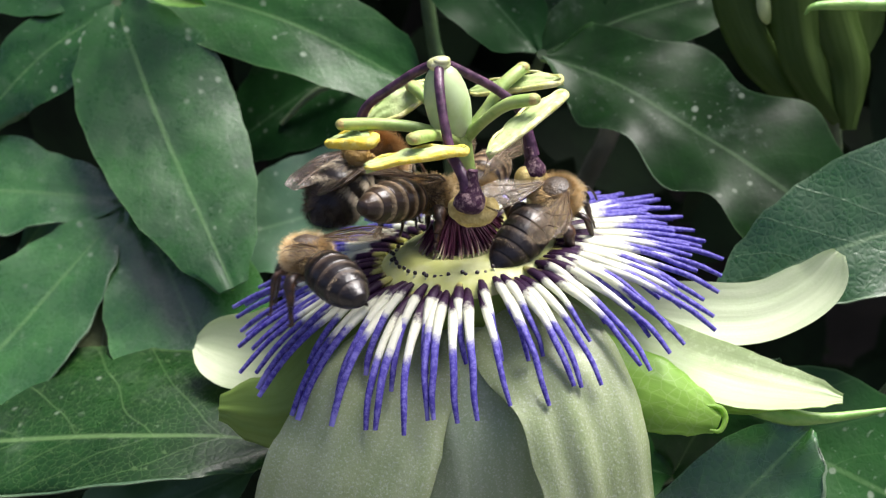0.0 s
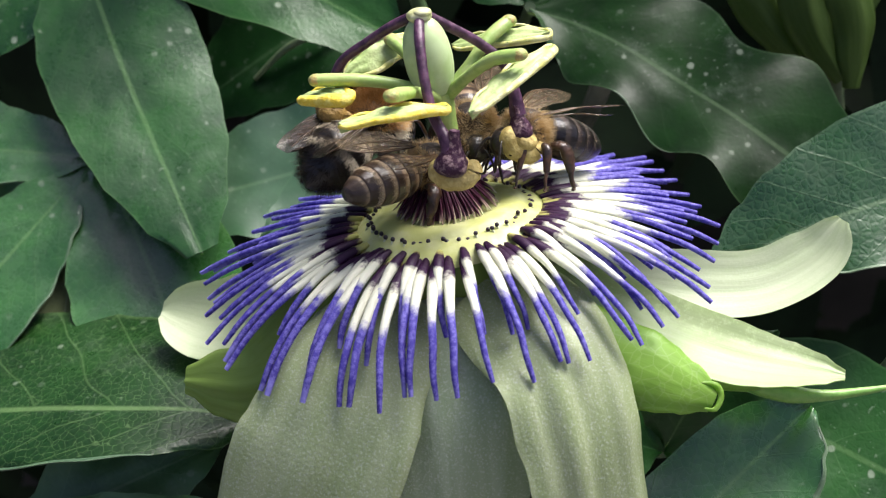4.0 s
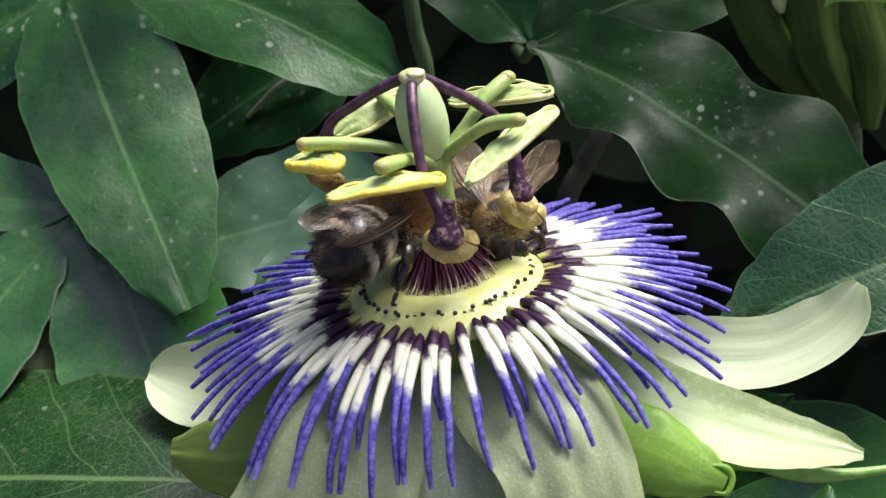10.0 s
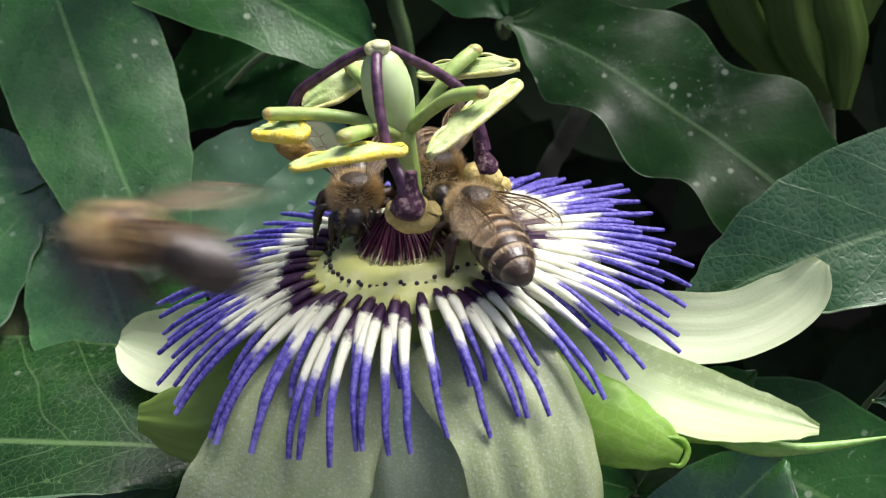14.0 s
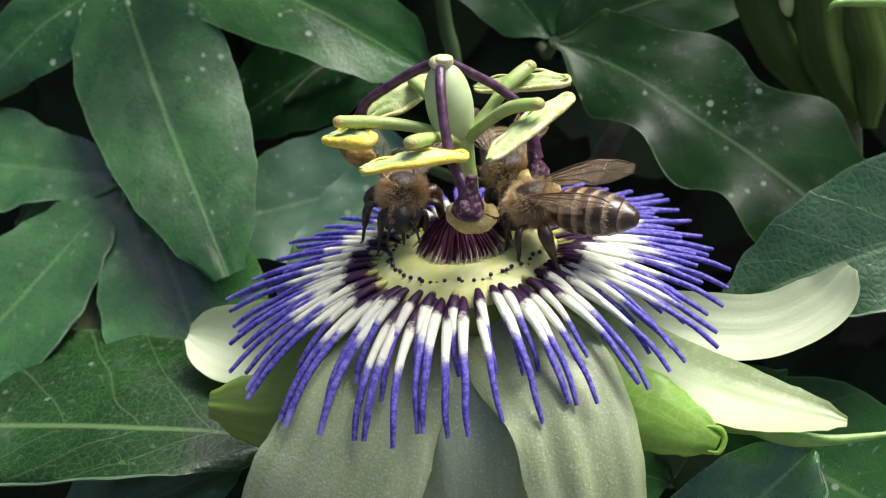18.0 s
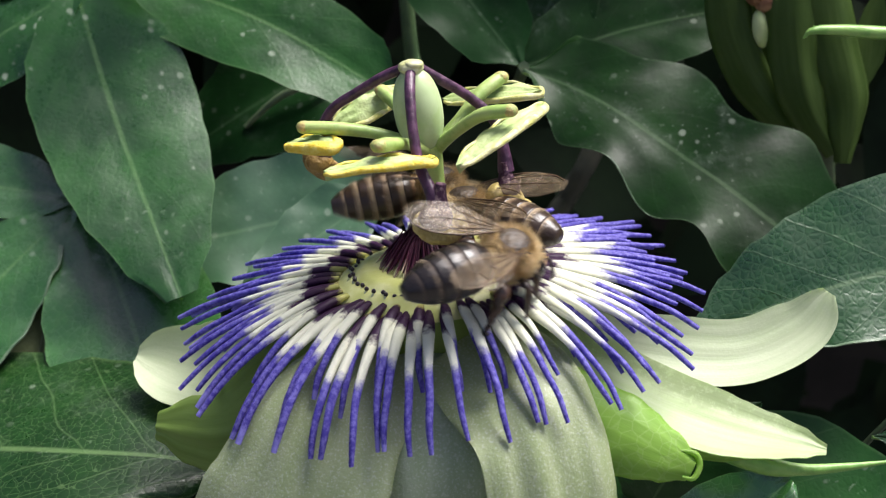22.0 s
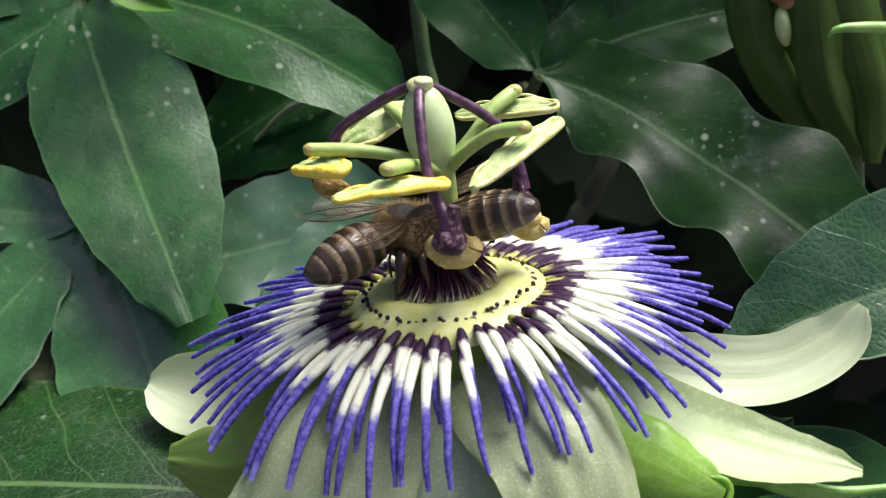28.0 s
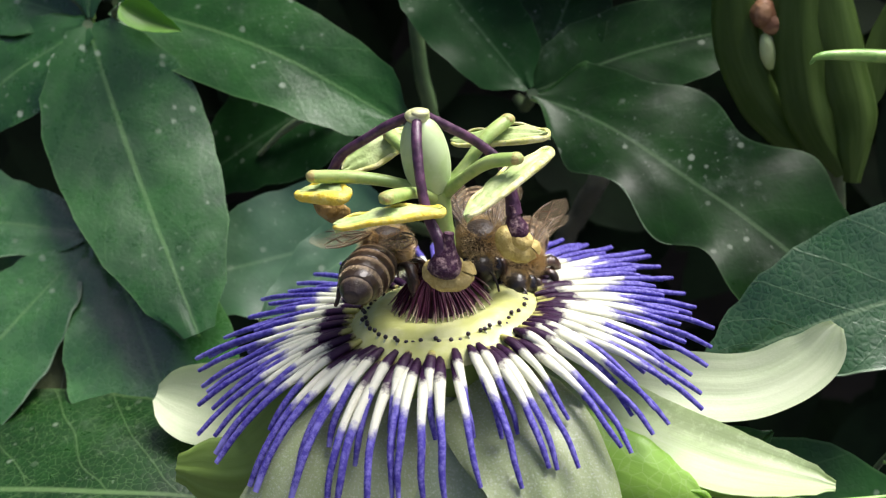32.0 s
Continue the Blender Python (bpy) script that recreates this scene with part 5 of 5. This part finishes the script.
def bumblebee(label):
    bee = thing("bumblebee", label, "bumblebee")
    part("thorax", mesh_of("thorax", *egg(5.6, 2.7, 10, 16, 0.9, 0.05, 3, "x"), BEE_DARK), bee)
    part("fur", mesh_of("fur", *hairs((0, 0, 0.2), (2.6, 2.6, 2.5), 8000, 1.0, 3, -0.15), FUR_ORANGE), bee, "dense ginger fur")
    part("side_fur", mesh_of("side_fur", *hairs((0.2, 0, -0.7), (2.6, 2.6, 2.2), 4600, 1.0, 4, -0.9), FUR_GREY), bee, "greyish fur on the sides")
    rows = [(0.0, 0.8), (0.8, 2.0), (1.9, 2.7), (3.2, 2.95), (4.5, 2.8), (5.8, 2.3), (6.8, 1.5), (7.5, 0.6), (7.8, 0.1)]
    turn = Matrix.Translation((-1.9, 0, -0.3)) @ Matrix.Rotation(math.pi, 4, "Z") @ Matrix.Rotation(0.62, 4, "Y")
    ab = part("abdomen", mesh_of("abdomen", *moved(lathe(rows, 20, 0.02, 1, 0.95, "x"), turn), ABDOMEN_DARK), bee, "dark abdomen with grey hair bands")
    part("abdomen_fur", mesh_of("abdomen_fur", *moved(hairs((3.9, 0, 0), (3.5, 2.65, 2.65), 5200, 0.7, 8, -1.1, 0.5), turn), FUR_BLACK), ab, "black fur")
    part("pale_band", mesh_of("pale_band", *moved(belts((1.4, 2.5, 3.0, 3.1, 3.0, 2.5, 1.6, 0.6), 7.8, 4, 1500, 1.1, 6, 0.02), turn), FUR_PALE), ab, "greyish white bands of fur")
    head = part("head", mesh_of("head", *moved(egg(3.6, 1.75, 10, 14, 0.9, 0.04, 2, "x", 1.1), Matrix.Translation((3.3, 0, -1.0)) @ Matrix.Rotation(radians(60), 4, "Y")), BEE_DARK), bee)
    part("head_fur", mesh_of("head_fur", *hairs((3.0, 0, -0.3), (1.3, 1.5, 1.4), 320, 0.7, 12), FUR_GREY), head)
    part("tongue", mesh_of("tongue", *tube([(3.9, 0, -2.6), (4.0, 0, -3.6), (3.8, 0, -4.6)], (0.3, 0.2, 0.1), 6, 6), BEE_LEG), head)
    for sign in (-1, 1):
        part("eye", mesh_of("eye", *moved(egg(2.0, 0.6, 8, 12), Matrix.Translation((3.4, sign * 1.3, -0.9)) @ Matrix.Rotation(radians(-20), 4, "Y")), BEE_EYE), head)
        part("antenna", mesh_of("antenna", *tube([(4.2, sign * 0.5, -0.5), (5.1, sign * 1.0, -0.1), (5.8, sign * 1.4, -1.2), (6.2, sign * 1.6, -2.2)], (0.16, 0.15, 0.17, 0.14), 10, 6), BEE_LEG), head)
        wing(bee, "forewing", wing_blade((0.2, sign * 1.7, 1.7), 2, 10.2, 1.5, -0.36, sign), WING_SMOKY, 0.07, "dark smoky wing")
        wing(bee, "hindwing", wing_blade((-0.6, sign * 1.6, 1.4), 6, 8.0, 1.2, -0.38, sign, HIND_SHAPE), WING_SMOKY, 0.06)
    bee_legs(bee, BEE_DARK, 1.35, 0.95)
    for sign in (-1, 1):
        part("pollen_load", mesh_of("pollen_load", *moved(egg(1.3, 0.45, 8, 12, 0.9, 0.2, 3), Matrix.Translation((-3.0, sign * 4.1, -2.6)) @ Matrix.Rotation(radians(20), 4, "Y")), PILE), bee, "orange ball of pollen on the hind leg")
    for ob in bee.children_recursive:
        ob.data.transform(Matrix.Scale(1.14, 4))
    return bee


bumble = bumblebee("carder bumblebee with ginger thorax and greyish abdomen")
bee_a = honeybee("honeybee with brown banded abdomen and folded wings", ABDOMEN, (11, 0.07), -0.15, 1)
bee_b = honeybee("honeybee with dark shiny abdomen and raised wings", ABDOMEN_DARK, (18, 0.18), -0.2, 2)
bee_c = honeybee("honeybee with tan furry thorax and brown banded abdomen", ABDOMEN, (14, 0.10), -0.2, 3)
bee_d = honeybee("honeybee with dark abdomen and wings held apart", ABDOMEN_DARK, (18, 0.16), -0.2, 4)
bee_e = honeybee("honeybee with plump striped abdomen", ABDOMEN, (12, 0.07), -0.12, 5)


# ---- what moves ----
def bearing(x, y, z, head, nose, roll):
    """An insect's pose: the way its head points round the flower, nose up, roll to its side."""
    return Matrix.Translation((x, y, z)) @ Matrix.Rotation(radians(head), 4, "Z") @ Matrix.Rotation(radians(-nose), 4, "Y") @ Matrix.Rotation(radians(roll), 4, "X")


def motions():
    walk(bumble, [
        (0, bearing(-0.0102, 0.0080, 0.0082, 53, -10, 0)),
        (1, bearing(-0.0102, 0.0080, 0.0088, 68, -16, 0)),
        (2, bearing(-0.0079, 0.0070, 0.0098, 62, -11, 0)),
        (3, bearing(-0.0085, 0.0070, 0.0094, 54, -6, 0)),
        (6, bearing(-0.0062, 0.0060, 0.0069, 61, -20, 0)),
        (7, bearing(-0.0089, 0.0060, 0.0086, 73, -11, 0)),
        (8, bearing(-0.0073, 0.0050, 0.0076, 68, -13, 0)),
        (9, bearing(-0.0060, 0.0000, 0.0077, 56, -16, 4)),
        (10, bearing(-0.0043, 0.0010, 0.0070, 59, -21, 12)),
        (11, bearing(0.0031, -0.0010, 0.0064, 57, -17, 18)),
        (12, bearing(0.0044, 0.0000, 0.0065, 25, 4, 22)),
        (12.2, bearing(-0.0010, -0.0030, 0.0095, 67, -11, 15)),
        (12.3, bearing(-0.0030, -0.0050, 0.0097, 79, -14, 5)),
        (12.4, bearing(-0.0050, -0.0080, 0.0098, 87, -16, 0)),
        (12.5, bearing(-0.0086, -0.0140, 0.0109, 98, -8, 0)),
        (12.6, bearing(-0.0242, -0.0060, 0.0160, 130, 40, 0)),
        (12.68, bearing(-0.1050, 0.0620, 0.0450, 165, 10, 0)),
        (32, bearing(-0.1050, 0.0620, 0.0450, 170, 10, 0)),
    ])
    walk(bee_a, [
        (0, bearing(-0.0037, 0.0020, 0.0064, 53, -16, 0)),
        (1, bearing(-0.0031, 0.0020, 0.0069, 56, -20, 0)),
        (2, bearing(-0.0017, 0.0000, 0.0060, 53, -19, 10)),
        (3, bearing(-0.0016, 0.0000, 0.0062, 48, -9, 10)),
        (6, bearing(-0.0022, -0.0000, 0.0056, 50, -6, 10)),
        (7, bearing(0.0034, -0.0010, 0.0062, 28, -7, 10)),
        (7.3, bearing(0.0082, -0.0093, 0.0072, 0, 5, 0)),
        (7.5, bearing(0.0149, -0.0149, 0.0085, 15, 8, 0)),
        (7.7, bearing(0.0188, -0.0185, 0.0111, 20, 20, 0)),
        (7.8, bearing(0.0205, -0.0418, 0.0223, 10, 25, 0)),
        (8.3, bearing(0.1050, 0.0620, 0.0300, 0, 10, 0)),
        (15, bearing(0.1050, 0.0620, 0.0300, 60, 5, 0)),
        (22, bearing(0.1050, 0.0620, 0.0300, 120, 5, 0)),
        (28.5, bearing(0.1050, 0.0620, 0.0300, 180, 0, 0)),
        (29.6, bearing(0.1050, 0.0620, 0.0300, 200, 0, 0)),
        (29.8, bearing(0.0335, -0.0056, 0.0127, 215, 0, 0)),
        (29.9, bearing(0.0130, -0.0035, 0.0090, 235, -8, 0)),
        (30, bearing(0.0081, 0.0060, 0.0044, 263, -15, 0)),
        (31, bearing(0.0075, 0.0060, 0.0046, 267, -9, 0)),
        (32, bearing(0.0073, 0.0060, 0.0038, 265, -7, 0)),
    ])
    walk(bee_b, [
        (0, bearing(0.0093, 0.0000, 0.0062, 50, 19, 15)),
        (1, bearing(0.0084, 0.0030, 0.0068, 133, 18, 0)),
        (2, bearing(0.0101, 0.0030, 0.0078, 96, 14, 0)),
        (2.5, bearing(0.0098, 0.0040, 0.0079, 111, -5, 0)),
        (2.75, bearing(0.0090, 0.0040, 0.0080, 170, 7, 0)),
        (3, bearing(0.0086, 0.0040, 0.0082, 216, 11, 0)),
        (6, bearing(0.0063, 0.0030, 0.0080, 232, 18, 0)),
        (7, bearing(0.0066, 0.0060, 0.0046, 265, -14, 0)),
        (8, bearing(0.0049, 0.0050, 0.0057, 267, -15, 0)),
        (9, bearing(0.0055, 0.0050, 0.0054, 269, -13, 0)),
        (10, bearing(0.0052, 0.0050, 0.0047, 266, -12, 0)),
        (11, bearing(0.0036, 0.0050, 0.0086, 277, -10, 0)),
        (12, bearing(0.0042, 0.0050, 0.0084, 275, -10, 0)),
        (13, bearing(0.0014, 0.0090, 0.0067, 280, -6, 0)),
        (13.5, bearing(0.0027, -0.0014, 0.0093, 200, 10, 0)),
        (13.8, bearing(-0.0047, -0.0282, 0.0176, 180, 15, 0)),
        (14, bearing(-0.0193, -0.0257, 0.0140, 175, 10, 0)),
        (14.3, bearing(-0.1050, 0.0620, 0.0300, 170, 10, 0)),
        (32, bearing(-0.1050, 0.0620, 0.0300, 170, 10, 0)),
    ])
    walk(bee_c, [
        (0, bearing(0.0005, 0.0050, 0.0059, -104, -11, 0)),
        (1, bearing(0.0026, 0.0050, 0.0081, -82, -12, 0)),
        (2, bearing(0.0028, 0.0050, 0.0086, -85, -11, 0)),
        (3, bearing(0.0022, 0.0050, 0.0092, -80, -11, 0)),
        (6, bearing(0.0023, 0.0070, 0.0063, -86, -12, 0)),
        (7, bearing(0.0022, 0.0070, 0.0076, -85, -10, 0)),
        (8, bearing(0.0015, 0.0080, 0.0047, -83, -9, 0)),
        (9, bearing(0.0017, 0.0080, 0.0053, -83, -7, 0)),
        (10, bearing(0.0018, 0.0080, 0.0049, -92, -10, 0)),
        (11, bearing(0.0012, 0.0090, 0.0058, -84, -8, 0)),
        (12, bearing(0.0011, 0.0090, 0.0069, -83, -9, 0)),
        (13, bearing(0.0022, 0.0040, 0.0079, -81, -8, 0)),
        (14, bearing(0.0025, 0.0040, 0.0074, -80, -8, 0)),
        (17, bearing(0.0049, 0.0050, 0.0067, -88, -16, 0)),
        (18, bearing(0.0039, 0.0060, 0.0074, -83, -12, 0)),
        (19, bearing(0.0024, 0.0050, 0.0072, -83, -11, 0)),
        (20, bearing(0.0030, 0.0050, 0.0079, -84, -12, 0)),
        (21, bearing(0.0033, 0.0040, 0.0084, -82, -13, 0)),
        (21.8, bearing(0.0024, 0.0050, 0.0080, -82, -10, 0)),
        (21.95, bearing(0.0010, 0.0050, 0.0078, -20, -4, 0)),
        (22.1, bearing(-0.0006, 0.0034, 0.0076, 38, 0, 0)),
        (22.3, bearing(-0.0020, 0.0026, 0.0073, 58, -1, 6)),
        (23, bearing(-0.0029, 0.0020, 0.0072, 53, -1, 10)),
        (24, bearing(-0.0038, 0.0010, 0.0064, 13, 1, 10)),
        (25, bearing(-0.0045, 0.0010, 0.0063, 40, -1, 10)),
        (26, bearing(-0.0047, 0.0010, 0.0068, 48, -2, 10)),
        (29, bearing(-0.0043, 0.0010, 0.0070, 41, 7, 10)),
        (30, bearing(-0.0052, 0.0030, 0.0064, 73, 8, 0)),
        (31, bearing(-0.0060, 0.0030, 0.0065, 80, -1, 0)),
        (32, bearing(-0.0058, 0.0020, 0.0067, 78, -5, 0)),
    ])
    walk(bee_d, [
        (0, bearing(-0.0156, -0.0090, 0.0039, 125, -3, 0)),
        (0.5, bearing(-0.0210, -0.0014, 0.0038, 120, 22, 0)),
        (0.9, bearing(-0.0198, -0.0046, 0.0066, 104, 16, 0)),
        (1, bearing(-0.0197, -0.0050, 0.0098, 100, 20, 0)),
        (1.1, bearing(-0.0206, -0.0052, 0.0126, 102, 22, 0)),
        (1.3, bearing(-0.0350, -0.0055, 0.0123, 110, 25, 0)),
        (1.8, bearing(-0.1050, 0.0620, 0.0300, 170, 0, 0)),
        (5.8, bearing(-0.1050, 0.0620, 0.0300, 85, 0, 0)),
        (9.8, bearing(-0.1050, 0.0620, 0.0300, 0, 0, 0)),
        (10.3, bearing(-0.0286, -0.0055, 0.0170, -10, 0, 0)),
        (10.7, bearing(-0.0092, 0.0118, 0.0071, -30, -5, 0)),
        (11, bearing(-0.0046, 0.0050, 0.0063, -89, -5, 0)),
        (12, bearing(-0.0057, 0.0040, 0.0061, -90, -9, 0)),
        (13, bearing(-0.0051, 0.0030, 0.0063, -88, -9, 0)),
        (14, bearing(-0.0055, 0.0030, 0.0056, -86, -8, 0)),
        (17, bearing(-0.0040, 0.0020, 0.0066, -84, -10, 0)),
        (18, bearing(-0.0067, 0.0020, 0.0066, -85, -11, 0)),
        (19, bearing(-0.0070, 0.0020, 0.0053, -85, -10, 0)),
        (20, bearing(-0.0063, 0.0010, 0.0052, -84, -9, 0)),
        (20.5, bearing(-0.0074, -0.0008, 0.0060, -125, -15, 0)),
        (21, bearing(-0.0080, -0.0080, 0.0058, -89, -10, 0)),
        (21.25, bearing(-0.0066, -0.0118, 0.0062, -28, 4, 0)),
        (21.5, bearing(-0.0052, -0.0130, 0.0063, 30, 10, 0)),
        (22, bearing(0.0074, -0.0100, 0.0062, 37, 1, 28)),
        (22.1, bearing(0.0087, -0.0130, 0.0051, 28, 5, 12)),
        (22.2, bearing(0.0083, -0.0180, 0.0051, 0, 8, 0)),
        (22.3, bearing(0.0032, -0.0260, -0.0089, -60, 0, 0)),
        (22.5, bearing(0.0100, -0.1000, -0.0600, -100, -20, 0)),
        (22.9, bearing(0.1200, -0.1200, -0.1000, -60, 0, 0)),
        (32, bearing(0.1200, -0.1200, -0.1000, -60, 0, 0)),
    ])
    walk(bee_e, [
        (0, bearing(0.1050, 0.0620, 0.0300, 150, 10, 0)),
        (11.3, bearing(0.1050, 0.0620, 0.0300, 150, 10, 0)),
        (11.42, bearing(0.0471, -0.0250, -0.0184, 140, 15, 0)),
        (11.5, bearing(0.0141, -0.0160, -0.0026, 115, 25, 0)),
        (11.6, bearing(0.0135, -0.0220, -0.0211, 100, 35, 0)),
        (11.7, bearing(0.0118, -0.0200, -0.0155, 95, 40, 0)),
        (11.8, bearing(0.0135, -0.0120, -0.0018, 87, -12, 0)),
        (11.9, bearing(0.0213, -0.0060, 0.0011, 85, -15, 0)),
        (12, bearing(0.0187, -0.0080, 0.0032, 73, 7, 0)),
        (12.1, bearing(0.0177, -0.0060, 0.0040, 99, 31, 0)),
        (12.2, bearing(0.0129, -0.0050, 0.0061, 120, 4, 0)),
        (12.3, bearing(0.0101, -0.0040, 0.0062, 138, 7, -8)),
        (12.5, bearing(0.0100, -0.0030, 0.0054, 141, 4, -12)),
        (13, bearing(0.0081, -0.0030, 0.0063, 155, 12, -12)),
        (13.5, bearing(0.0073, -0.0057, 0.0076, 130, 25, 0)),
        (14, bearing(0.0063, -0.0030, 0.0063, 116, 8, 0)),
        (14.5, bearing(0.0064, -0.0058, 0.0075, 145, 18, 0)),
        (15.5, bearing(0.0072, -0.0022, 0.0076, 190, 0, 0)),
        (16.5, bearing(0.0082, 0.0014, 0.0077, 238, -18, 0)),
        (17, bearing(0.0094, 0.0060, 0.0076, 269, -12, 0)),
        (17.5, bearing(0.0101, 0.0005, 0.0079, 190, 0, 0)),
        (18, bearing(0.0068, -0.0020, 0.0069, 155, -7, -12)),
        (18.5, bearing(0.0087, -0.0026, 0.0078, 160, 5, 0)),
        (19, bearing(0.0061, -0.0020, 0.0064, 171, 5, -12)),
        (20, bearing(0.0031, -0.0010, 0.0063, 149, 2, -12)),
        (21, bearing(0.0019, -0.0010, 0.0069, 162, 6, -12)),
        (22, bearing(0.0031, 0.0010, 0.0068, 144, -3, -12)),
        (23, bearing(0.0013, -0.0010, 0.0078, 157, 1, -12)),
        (24, bearing(-0.0001, -0.0010, 0.0067, 158, 4, -12)),
        (25, bearing(-0.0018, -0.0010, 0.0068, 152, -3, -12)),
        (26, bearing(-0.0024, -0.0010, 0.0074, 149, -4, -12)),
        (29, bearing(-0.0005, 0.0020, 0.0069, 213, -27, 0)),
        (30, bearing(0.0041, 0.0050, 0.0059, 273, -19, 0)),
        (31, bearing(0.0032, 0.0050, 0.0069, 279, -14, 0)),
        (32, bearing(0.0034, 0.0050, 0.0063, 275, -15, 0)),
    ])


motions()
